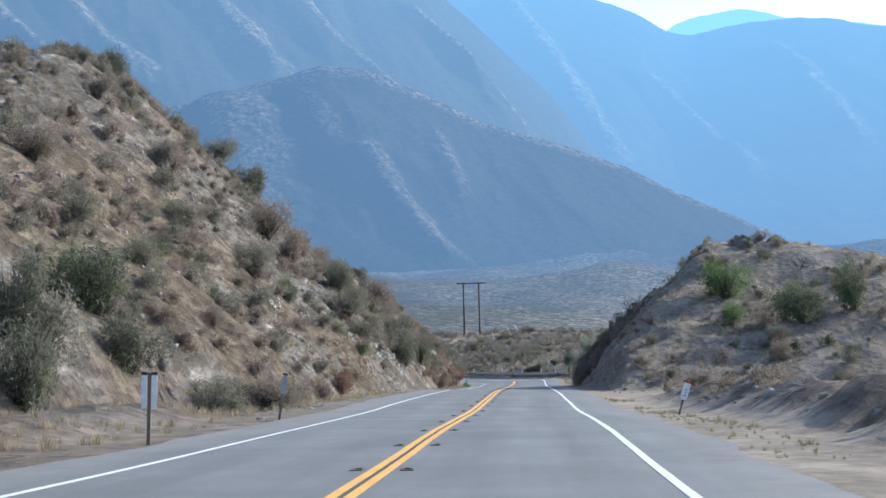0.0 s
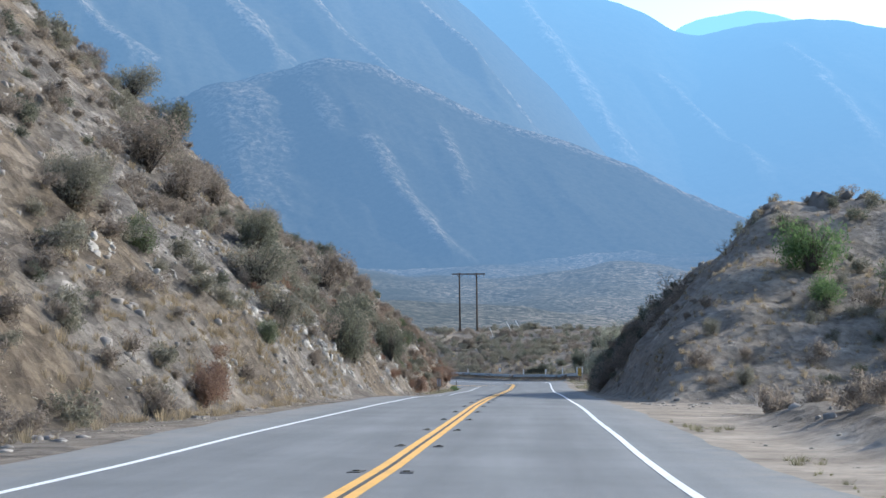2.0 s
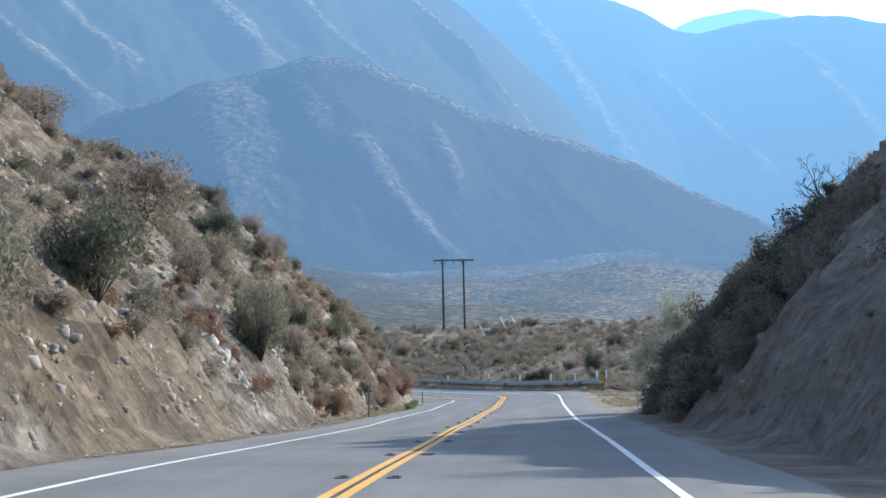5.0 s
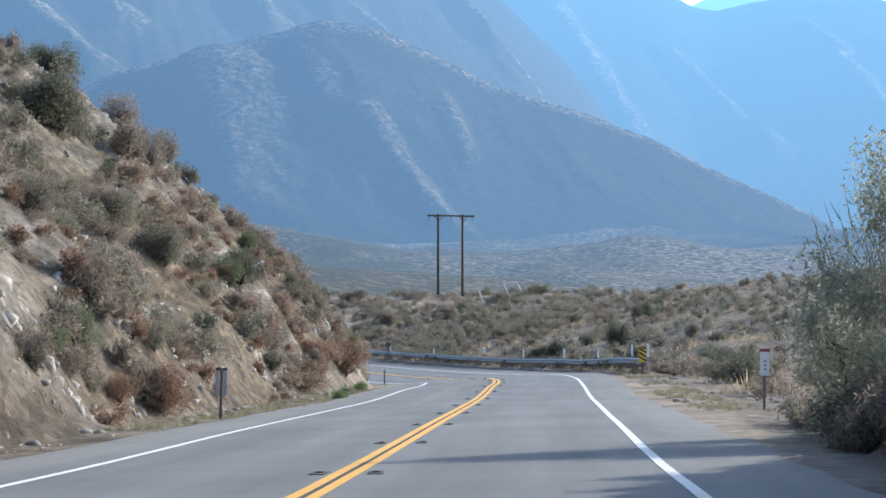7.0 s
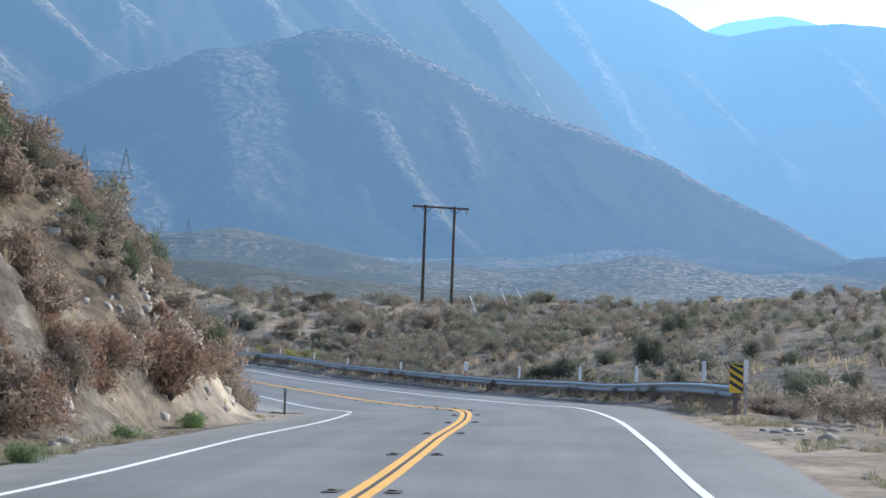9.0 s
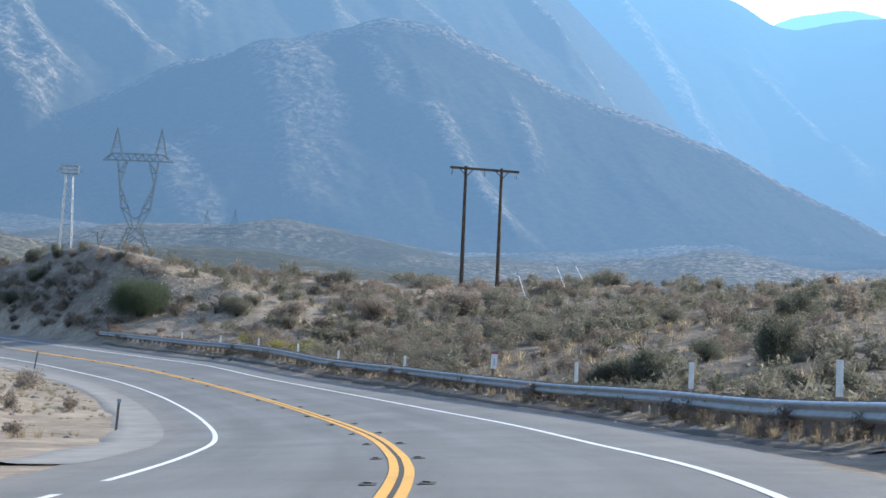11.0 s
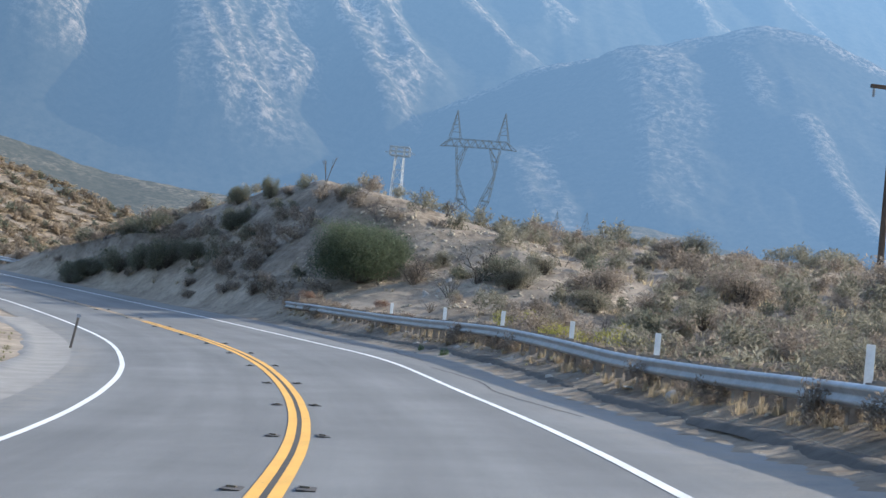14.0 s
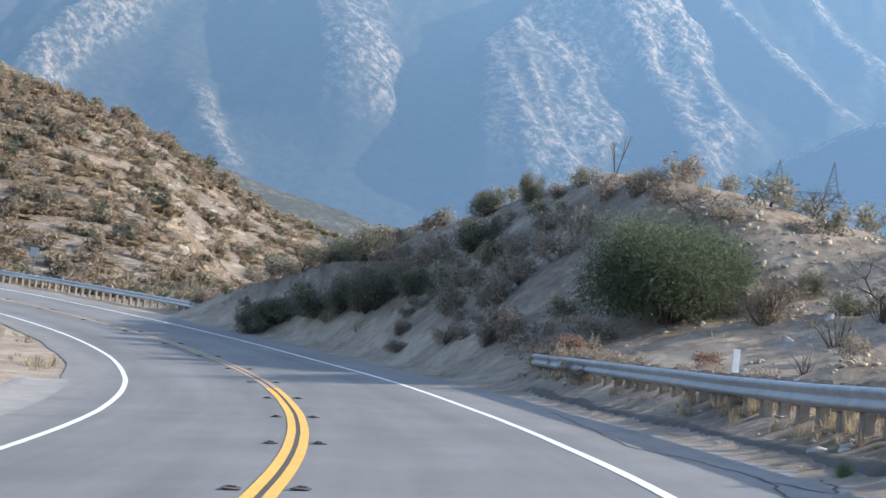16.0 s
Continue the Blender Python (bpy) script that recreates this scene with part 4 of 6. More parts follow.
def power_frame():
    za, zb = ground_at(-14.6, 369.5) - 0.5, ground_at(-11.3, 371.6) - 0.5
    ob = thing("power_pole", Matrix.Identity(4), "dark wooden H-frame power pole on the scrub hill", "power pole")
    a, b = Vector((-14.6, 369.5, 21.5)), Vector((-11.3, 371.6, 21.6))
    for p, z in ((a, za), (b, zb)):
        bm = bmesh.new()
        add_tube(bm, (p.x, p.y, z), p, 0.21, 0.14, 12)
        part("pole", bm, POLE_WOOD, ob)
    d = (b - a).normalized()
    n = Vector((-d.y, d.x, 0))
    bm = bmesh.new()
    add_bar(bm, a - d * 1.75 + Vector((0, 0, -0.25)) - n * 0.17, b + d * 1.8 + Vector((0, 0, -0.25)) - n * 0.17, 0.22)
    arm = part("crossarm", bm, POLE_WOOD, ob)
    for p in (a, b):
        for side in (-1, 1):
            bm = bmesh.new()
            add_bar(bm, p + Vector((0, 0, -1.0)) - n * 0.17, p + d * side * 0.75 + Vector((0, 0, -0.3)) - n * 0.17, 0.07)
            part("brace", bm, POLE_WOOD, ob)
    for k in (-1.55, 0.5, 1.0, 0.0):
        q = a + d * (k if k < 0 else ((b - a).length / 2 if k == 0.5 else (b - a).length + 1.6 if k == 1.0 else -0.0))
        if k == 0.0:
            continue
        bm = bmesh.new()
        for i in range(4):
            add_tube(bm, q + Vector((0, 0, -0.42 - 0.13 * i)) - n * 0.17, q + Vector((0, 0, -0.52 - 0.13 * i)) - n * 0.17, 0.10, 0.06, 8)
        part("insulator", bm, GREY_PLATE, arm, "grey string of insulator discs")
    return ob


power_frame()
for k, (x, y, dx, lean) in enumerate(((-7.4, 352.8, -1, 27), (-4.2, 356.5, -1, 30), (-2.4, 362.0, -1, 36))):
    ob = thing("guy_guard", on_land(x, y, -20), "pale plastic guard on a slanting guy wire", "guy guard", "guards on the guy wires")
    top = Vector((-math.sin(radians(lean)) * 2.5, 0.4, math.cos(radians(lean)) * 2.5))
    bm = bmesh.new()
    add_tube(bm, (0, 0, -0.2), top, 0.05, 0.05, 8)
    part("tube", bm, WHITE_PLATE, ob)
    bm = bmesh.new()
    add_tube(bm, top * 0.98, top * 1.5, 0.012, 0.012, 5)
    part("wire", bm, HAZED_STEEL, ob, "steel wire")

# ---- lattice towers in the valley ----


def lattice_leg(bm, a, b, wa, wb, steps, w):
    """A square lattice leg from a to b, wa wide at the foot and wb at the head."""
    a, b = Vector(a), Vector(b)
    for i in range(steps):
        u0, u1 = i / steps, (i + 1) / steps
        p0, p1 = a.lerp(b, u0), a.lerp(b, u1)
        h0, h1 = (wa + (wb - wa) * u0) / 2, (wa + (wb - wa) * u1) / 2
        c = ((-1, -1), (1, -1), (1, 1), (-1, 1))
        for j in range(4):
            q, r = c[j], c[(j + 1) % 4]
            lo0, hi0 = p0 + Vector((q[0] * h0, q[1] * h0, 0)), p1 + Vector((q[0] * h1, q[1] * h1, 0))
            lo1, hi1 = p0 + Vector((r[0] * h0, r[1] * h0, 0)), p1 + Vector((r[0] * h1, r[1] * h1, 0))
            add_bar(bm, lo0, hi0, w)
            add_bar(bm, lo0, hi1, w * 0.6)
            add_bar(bm, hi0, hi1, w * 0.6)


def tower(x, y, z, turn, size, mat, label):
    """A waisted lattice tower: splayed legs, a window of two braced columns, a long beam and two peaks."""
    ob = thing("transmission_tower", Matrix.Translation((x, y, z - 1)) @ Matrix.Rotation(radians(turn), 4, "Z") @ Matrix.Scale(size, 4), label, "transmission tower", "lattice towers in the valley")

    def web(name, bars, w):
        bm = bmesh.new()
        for (xa, ya, za), (xb, yb, zb) in bars:
            add_bar(bm, (xa, ya, za), (xb, yb, zb), w)
        part(name, bm, mat, ob)

    for sx in (-1, 1):
        for sy in (-1, 1):
            foot, waist = Vector((sx * 5.0, sy * 4.0, 0)), Vector((sx * 1.3, sy * 1.0, 9.2))
            bars = [(foot, waist)]
            for k in range(4):
                p, q = foot.lerp(waist, k / 4), foot.lerp(waist, (k + 1) / 4)
                bars += [(p, (p.x, 0, q.z)), ((p.x, 0, q.z), q), (p, (0, p.y, q.z))]
            web("leg", bars, 0.16)
    for sx in (-1, 1):
        outer = [(1.3, 9.2), (3.9, 14.5), (4.7, 21.0), (5.5, 27.4)]
        inner = [(0.5, 9.2), (1.9, 14.5), (4.7, 21.0), (2.9, 27.4)]
        for yy in (-0.9, 0.9):
            bars = [((sx * a[0], yy, a[1]), (sx * b[0], yy, b[1])) for line in (outer, inner) for a, b in zip(line, line[1:])]
            bars += [((sx * 1.9, yy, 14.5), (sx * 3.9, yy, 14.5)), ((sx * 0.0, yy, 11.6), (sx * 3.9, yy, 14.5)), ((sx * 1.3, yy, 9.2), (-sx * 1.3, yy, 9.2)),
                     ((sx * 1.9, yy, 14.5), (sx * 4.3, yy, 17.8)), ((sx * 3.3, yy, 17.8), (sx * 4.3, yy, 17.8)), ((sx * 3.8, yy, 24.2), (sx * 5.1, yy, 24.2)), ((sx * 5.1, yy, 24.2), (sx * 2.9, yy, 27.4))]
            web("column", bars, 0.13)
        bars = []
        for z0, x0 in ((14.5, 3.9), (17.8, 4.3), (21.0, 4.7), (24.2, 5.1)):
            bars += [((sx * x0, -0.9, z0), (sx * x0, 0.9, z0)), ((sx * x0, -0.9, z0), (sx * (x0 + 0.4), 0.9, z0 + 3.2))]
        web("lacing", bars, 0.09)
        tip = Vector((sx * 6.0, 0, 36.3))
        bars = []
        for cx in (4.6, 7.4):
            for yy in (-0.9, 0.9):
                bars.append(((sx * cx, yy, 29.2), tip))
        for k in (0.25, 0.5, 0.72):
            w, z0 = 1.4 * (1 - k), 29.2 + 7.1 * k
            bars += [((sx * 6 - w, 0.9 * (1 - k), z0), (sx * 6 + w, 0.9 * (1 - k), z0)), ((sx * 6 - w, -0.9 * (1 - k), z0), (sx * 6 + w * 0.7, 0.5 * (1 - k), z0 + 1.5))]
        web("peak", bars, 0.12)
    bars = []
    for i in range(14):
        x0, x1 = -7.0 + i, -6.0 + i
        for yy in (-0.9, 0.9):
            bars += [((x0, yy, 27.4), (x1, yy, 27.4)), ((x0, yy, 29.2), (x1, yy, 29.2)), ((x0, yy, 27.4 if i % 2 else 29.2), (x1, yy, 29.2 if i % 2 else 27.4))]
    for sx in (-1, 1):
        for yy in (-0.9, 0.9):
            bars += [((sx * 7, yy, 27.4), (sx * 9.6, 0, 27.2)), ((sx * 7, yy, 29.2), (sx * 9.6, 0, 27.2)), ((sx * 8.4, yy * 0.5, 27.3), (sx * 7, yy, 29.2))]
    web("crossarm", bars, 0.13)
    return ob


tower(-137.5, 687.0, 31.0, 4, 1.08, HAZED_STEEL, "dark steel lattice transmission tower far off in the valley")


def mast(x, y, turn, high, mat, label):
    """A slim square lattice mast with a boxed head and two short arms."""
    z = float(valley_height(np.array([float(x)]), np.array([float(y)]))[0])
    high += 4.3
    ob = thing("lattice_mast", Matrix.Translation((x, y, z - 1)) @ Matrix.Rotation(radians(turn), 4, "Z"), label, "transmission tower")
    bm = bmesh.new()
    lattice_leg(bm, (0, 0, 0), (0, 0, high), 3.6, 1.9, 9, 0.17)
    part("shaft", bm, mat, ob)
    bm = bmesh.new()
    for zz in (high, high + 1.0, high + 2.0):
        for yy in (-0.9, 0.9):
            add_bar(bm, (-2.3, yy, zz), (2.3, yy, zz), 0.3)
    for xx in (-2.3, -1.0, 1.0, 2.3):
        for yy in (-0.9, 0.9):
            add_bar(bm, (xx, yy, high), (xx, yy, high + 2.0), 0.26)
    part("head", bm, mat, ob)
    for side in (-1, 1):
        bm = bmesh.new()
        add_bar(bm, (side * 2.3, 0, high + 1.0), (side * 3.6, 0, high + 0.7), 0.12)
        add_bar(bm, (side * 2.3, 0, high + 0.2), (side * 3.6, 0, high + 0.6), 0.10)
        part("arm", bm, mat, ob)
    return ob


mast(-142.0, 639.0, 10, 26.0, PALE_STEEL, "slim pale steel lattice mast in the valley")
tower(-163.0, 905.0, 26.0, -20, 1.15, HAZED_STEEL, "faint steel lattice tower beyond the scrub hill")

# ---- plants ----


def leaf_cloud(n, leaf, lumps=8, flat=1.0, hollow=0.55):
    """Small leaf clumps, 1 m in radius and about 1.2 m tall, in uneven lumps: vertices and triangles."""
    ang = rng.uniform(0, 2 * np.pi, lumps)
    rad = rng.uniform(0.15, 0.68, lumps)
    c = np.column_stack([np.cos(ang) * rad, np.sin(ang) * rad, rng.uniform(0.25, 0.85, lumps)])
    cr = rng.uniform(0.26, 0.50, lumps)
    which = rng.choice(lumps, n, p=cr**2 / (cr**2).sum())
    d = rng.normal(size=(n, 3))
    d /= np.linalg.norm(d, axis=1)[:, None]
    p = c[which] + d * (cr[which] * rng.uniform(hollow, 1.08, n))[:, None]
    p[:, 2] = np.abs(p[:, 2]) * flat
    a = rng.normal(size=(n, 3)) + d * 0.7
    a /= np.linalg.norm(a, axis=1)[:, None]
    b = np.cross(a, rng.normal(size=(n, 3)))
    b /= np.linalg.norm(b, axis=1)[:, None]
    k = np.cross(a, b)
    size = leaf * rng.uniform(0.6, 1.5, n)[:, None]
    v = np.stack([p - a * size, p + b * size * 0.5 + k * size * 0.2, p + a * size], 1)
    return v.reshape(-1, 3), np.arange(n * 3).reshape(n, 3)


def twig_fan(n, reach, high, thick):
    """Thin tapered twigs that spread from one root."""
    ang = rng.uniform(0, 2 * np.pi, n)
    out = reach * rng.uniform(0.15, 1.0, n)
    top = np.column_stack([np.cos(ang) * out, np.sin(ang) * out, high * rng.uniform(0.55, 1.0, n)])
    mid = top * [0.4, 0.4, 0.55] + rng.normal(size=(n, 3)) * 0.05
    base = np.column_stack([np.cos(ang) * 0.05, np.sin(ang) * 0.05, np.zeros(n) - 0.05])
    ring = np.stack([np.column_stack([np.cos(ang + t), np.sin(ang + t), np.zeros(n)]) for t in (0, 2.1, 4.2)], 1)
    v = np.concatenate([base[:, None] + ring * thick, mid[:, None] + ring * thick * 0.7, top[:, None]], 1)
    i = np.arange(n)[:, None] * 7
    f = []
    for q in range(3):
        r = (q + 1) % 3
        f += [i + [q, r, r + 3], i + [q, r + 3, q + 3], i + [q + 3, r + 3, 6]]
    return v.reshape(-1, 3), np.concatenate(f)


def branch_tree(levels, first, thick, spread=0.6, seed=1, up=0.35):
    """A bare branching shrub: tapered three-sided limbs that fork again and again."""
    r = np.random.default_rng(seed)
    verts, faces = [], []

    def limb(p, d, length, rad, level):
        q = p + d * length
        side = np.cross(d, r.normal(size=3))
        side /= np.linalg.norm(side) + 1e-9
        other = np.cross(d, side)
        i = len(verts)
        for c, w in ((p, rad), (q, rad * 0.62)):
            for t in (0, 2.1, 4.2):
                verts.append(c + (side * math.cos(t) + other * math.sin(t)) * w)
        for a in range(3):
            b = (a + 1) % 3
            faces.append((i + a, i + b, i + b + 3))
            faces.append((i + a, i + b + 3, i + a + 3))
        if level < levels:
            for _ in range(r.integers(2, 4)):
                nd = d + r.normal(size=3) * spread + np.array([0, 0, up * 0.3])
                limb(q, nd / np.linalg.norm(nd), length * r.uniform(0.55, 0.85), rad * 0.6, level + 1)
    for k in range(r.integers(3, 6)):
        d = np.array([r.normal() * spread, r.normal() * spread, 1.0])
        limb(np.array([r.normal() * 0.06, r.normal() * 0.06, -0.05]), d / np.linalg.norm(d), first * r.uniform(0.7, 1.2), thick, 1)
    return np.array(verts), np.array(faces)


def tri_mesh(name, v, f, mat):
    ob = mesh_object(name, v, f, mat)
    me = ob.data
    bpy.data.objects.remove(ob)
    return me


KINDS = {
    "G": ("green_bush", "bush", GREEN_LEAF, "dense dark green bush on the dry slope"),
    "L": ("bright_bush", "bush", BRIGHT_LEAF, "small bright green bush on bare dirt"),
    "D": ("chaparral_bush", "bush", leafy("dark_leaf", (0.105, 0.112, 0.082), (0.24, 0.24, 0.18)), "dark grey-green chaparral bush on the slope"),
    "S": ("sage_bush", "bush", SAGE_LEAF, "grey-green sagebrush on the dry slope"),
    "B": ("dry_bush", "bush", BROWN_LEAF, "brown dried-out bush on the slope"),
    "R": ("rust_bush", "bush", RUST_LEAF, "rust-red dry buckwheat bush at the slope's foot"),
    "Y": ("yellow_bush", "bush", YELLOW_LEAF, "yellow-green rabbitbrush behind the guardrail"),
    "E": ("large_green_bush", "bush", leafy("deep_green_leaf", (0.06, 0.08, 0.05), (0.17, 0.205, 0.13)), "large round dark green bush against the mound"),
}
bush_meshes = {}
for key, (name, cat, mat, label) in KINDS.items():
    bush_meshes[key] = []
    for k in range(3 if key != "E" else 1):
        n = {"E": 60000, "L": 3600, "D": 5200}.get(key, 4000)
        v, f = leaf_cloud(n, {"E": 0.02, "L": 0.045}.get(key, 0.042), 34 if key == "E" else 9, 1.0, 0.35)
        t = twig_fan(60, 0.9, 1.1, 0.012)
        bush_meshes[key].append((tri_mesh("foliage", v, f, mat), tri_mesh("stem", *t, DARK_TWIG)))


def shrub(key, x, y, r, h, sink=0.08):
    name, cat, mat, label = KINDS[key]
    leaves, stems = bush_meshes[key][int(abs(x * 13 + y * 7)) % len(bush_meshes[key])]
    m = on_land(x, y, (x * 37 + y * 91) % 360, sink) @ Matrix.Diagonal((r, r, h / 1.25, 1))
    ob = thing(name, m, label, cat, name + "es")
    shared("foliage", leaves, ob, Matrix.Identity(4))
    shared("stem", stems, ob, Matrix.Identity(4))


shrub("G", -16.2, 62.6, 2.25, 3.24)
shrub("S", -15.0, 51.1, 1.66, 2.66)
shrub("D", -14.4, 60.3, 1.71, 2.27)
shrub("D", -15.6, 50.1, 1.44, 2.97)
shrub("B", -10.5, 66.2, 1.59, 1.56)
shrub("S", -16.7, 72.4, 1.09, 1.49)
shrub("D", -14.3, 46.9, 1.44, 3.10)
shrub("S", -11.9, 68.0, 1.39, 1.43)
shrub("R", -9.8, 88.5, 0.81, 1.48)
shrub("S", -18.2, 89.0, 1.51, 1.82)
shrub("B", -22.5, 75.8, 1.61, 1.86)
shrub("S", -18.9, 69.9, 1.20, 1.70)
shrub("G", -13.8, 96.0, 0.96, 1.51)
shrub("S", -15.2, 91.7, 1.45, 1.76)
shrub("R", -9.8, 86.9, 0.77, 1.40)
shrub("D", -9.4, 119.5, 1.52, 2.77)
shrub("B", -11.3, 176.3, 1.0, 1.6)
shrub("D", -13.4, 117.8, 1.17, 2.13)
shrub("S", -10.8, 109.0, 1.35, 1.91)
shrub("B", -20.9, 96.1, 1.20, 2.17)
shrub("G", -10.3, 101.4, 0.66, 1.09)
shrub("D", -12.5, 116.9, 0.96, 1.73)
shrub("S", -9.1, 121.4, 1.53, 2.77)
shrub("D", -10.6, 160.8, 1.39, 2.84)
shrub("S", -12.4, 124.9, 0.66, 1.00)
shrub("B", -13.2, 161.4, 1.23, 1.91)
shrub("B", -17.3, 128.3, 1.31, 2.37)
shrub("R", -9.6, 176.7, 0.92, 1.12)
shrub("B", -17.3, 203.6, 1.08, 1.97)
shrub("D", -12.5, 203.6, 1.07, 1.66)
shrub("S", -15.6, 194.5, 1.23, 1.49)
shrub("G", -11.1, 173.9, 0.78, 1.07)
shrub("L", -8.4, 211.2, 0.50, 0.60)
shrub("R", -9.6, 176.3, 0.86, 1.13)
shrub("R", -10.1, 174.2, 0.59, 0.94)
shrub("D", -18.9, 199.1, 1.36, 2.02)
shrub("S", -13.5, 178.5, 0.84, 1.37)
shrub("G", -12.5, 201.2, 0.99, 1.35)
shrub("G", -10.8, 171.1, 0.48, 0.75)
shrub("B", -14.4, 189.7, 0.94, 1.13)
shrub("S", -10.4, 179.0, 0.75, 0.90)
shrub("G", -11.8, 213.5, 0.63, 1.13)
shrub("G", -10.7, 214.4, 0.40, 0.72)
shrub("R", -9.4, 212.7, 1.35, 1.91)
shrub("R", -9.9, 206.6, 0.90, 1.64)
shrub("L", -8.2, 204.4, 0.36, 0.44)
shrub("L", -7.5, 195.8, 0.33, 0.48)
shrub("L", 14.6, 127.8, 2.24, 3.65)
shrub("L", 14.4, 122.9, 1.36, 1.86)
shrub("G", 19.2, 121.7, 2.49, 3.29)
shrub("G", 23.3, 124.0, 1.62, 4.21)
shrub("S", 17.0, 118.8, 1.32, 1.60)
shrub("B", 16.9, 116.4, 1.16, 1.80)
shrub("S", 8.4, 119.2, 0.58, 0.89)
shrub("S", 9.1, 113.0, 0.61, 0.94)
shrub("D", 6.2, 277.7, 1.16, 2.46)
shrub("D", 10.2, 307.7, 1.24, 2.03)
shrub("D", 1.4, 278.4, 1.75, 1.76)
shrub("D", 10.8, 245.1, 1.61, 1.71)
shrub("D", 8.0, 220.2, 0.53, 0.80)
shrub("Y", -20.2, 321.1, 1.38, 1.25)
shrub("D", -0.8, 281.1, 0.91, 1.21)
shrub("S", -11.3, 342.4, 1.57, 1.96)
shrub("Y", -24.3, 325.7, 1.25, 1.30)
shrub("Y", -22.9, 323.6, 1.35, 1.30)
shrub("Y", -25.6, 327.2, 1.10, 1.20)
shrub("Y", -19.0, 319.6, 1.00, 1.00)
shrub("Y", -21.4, 324.4, 1.26, 1.51)
shrub("E", -38.4, 343.4, 2.9, 3.5)
shrub("R", -39.0, 338.2, 0.66, 0.96)
shrub("D", -54.3, 362.1, 0.74, 1.17)
shrub("D", -51.2, 359.7, 0.62, 1.45)
shrub("S", -35.0, 346.0, 0.78, 0.91)
shrub("S", -24.7, 336.3, 1.21, 1.31)
shrub("S", -29.8, 340.7, 0.91, 1.07)
shrub("D", -52.2, 357.2, 0.75, 1.13)
shrub("D", -56.6, 357.0, 1.02, 1.39)
shrub("D", -65.6, 362.6, 1.31, 1.06)
shrub("D", -47.9, 351.9, 0.45, 0.61)
shrub("D", -60.7, 359.7, 1.77, 1.73)
shrub("D", -57.3, 357.7, 1.43, 2.12)
shrub("D", -63.9, 361.5, 1.56, 1.29)
shrub("D", -53.7, 355.5, 1.10, 1.56)
shrub("D", -30.1, 121.2, 1.47, 2.60)
shrub("B", -32.1, 159.2, 1.25, 1.82)
shrub("S", -29.7, 161.1, 2.29, 2.75)
shrub("D", -26.3, 158.3, 2.35, 3.69)
shrub("B", -17.7, 113.7, 2.34, 2.73)
shrub("B", -16.2, 113.5, 1.94, 2.56)
shrub("B", -20.8, 97.4, 1.61, 2.21)
shrub("S", -15.1, 92.5, 1.18, 2.05)
shrub("S", -14.6, 124.7, 1.63, 2.65)
shrub("D", -20.9, 204.9, 1.5, 1.65)
shrub("B", -15.4, 160.6, 2.79, 3.35)
shrub("S", -12.2, 110.6, 1.95, 2.33)
shrub("D", -10.9, 137.6, 1.99, 2.84)
shrub("S", -19.9, 73.8, 1.05, 1.65)
shrub("G", -17.6, 77.5, 1.17, 1.45)
shrub("B", -14.0, 73.6, 0.97, 1.11)
shrub("B", -25.2, 98.0, 1.38, 1.72)
shrub("D", -14.0, 123.1, 1.26, 2.06)
shrub("S", -9.8, 125.7, 1.65, 2.76)
shrub("B", -15.4, 176.6, 1.56, 2.31)
shrub("D", -19.4, 198.3, 2.1, 2.2)
shrub("B", -22.8, 193.3, 2.89, 2.45)
shrub("B", -21.1, 166.7, 2.05, 1.37)
shrub("B", -12.6, 134.8, 1.09, 1.31)
shrub("B", -9.8, 111.2, 0.59, 0.73)
shrub("D", -23.0, 197.3, 1.03, 1.61)
shrub("D", -19.5, 199.1, 1.73, 2.02)
shrub("S", -11.2, 163.0, 1.51, 2.86)
shrub("B", -15.8, 194.8, 1.07, 1.18)
shrub("B", -17.4, 211.6, 0.99, 1.65)
shrub("G", -13.8, 212.9, 0.93, 1.33)
shrub("S", -13.7, 194.7, 1.22, 1.60)
shrub("R", -9.7, 176.3, 1.02, 1.30)
shrub("B", -10.2, 167.9, 0.60, 1.00)
shrub("B", -18.7, 208.5, 1.11, 1.73)
shrub("B", -17.0, 206.5, 0.95, 2.14)
shrub("S", -13.6, 194.5, 1.14, 1.43)
shrub("B", -9.7, 176.0, 0.91, 1.33)
shrub("B", -13.1, 186.2, 0.96, 1.28)
shrub("R", -9.7, 202.7, 1.04, 1.34)
shrub("R", -9.3, 212.8, 1.30, 1.73)
shrub("R", -10.0, 209.2, 0.79, 1.19)
shrub("B", -9.9, 205.8, 0.72, 1.08)
shrub("G", -10.4, 222.5, 0.75, 1.30)
shrub("G", -11.8, 221.7, 0.61, 1.35)
shrub("G", -11.2, 216.0, 0.44, 0.76)
shrub("D", -11.8, 213.6, 0.54, 0.99)
shrub("D", -13.3, 214.2, 0.62, 0.92)
shrub("D", -53.8, 361.3, 0.96, 1.33)
shrub("D", -50.7, 359.1, 0.61, 1.58)
shrub("D", -52.0, 357.1, 1.04, 1.54)
shrub("D", -47.6, 354.4, 0.56, 0.75)
shrub("D", -58.8, 358.6, 1.17, 1.96)
shrub("D", -56.0, 356.8, 1.27, 2.13)
shrub("D", -63.5, 361.3, 1.30, 1.41)
shrub("B", -47.6, 347.4, 0.75, 0.88)
shrub("B", -44.7, 344.6, 0.58, 0.90)
shrub("B", -52.1, 352.1, 0.65, 0.74)
shrub("B", -51.1, 350.3, 0.63, 0.58)
shrub("B", -46.0, 349.1, 0.42, 0.55)
shrub("B", -54.6, 356.8, 0.50, 0.65)
shrub("B", -50.7, 353.8, 0.42, 0.56)
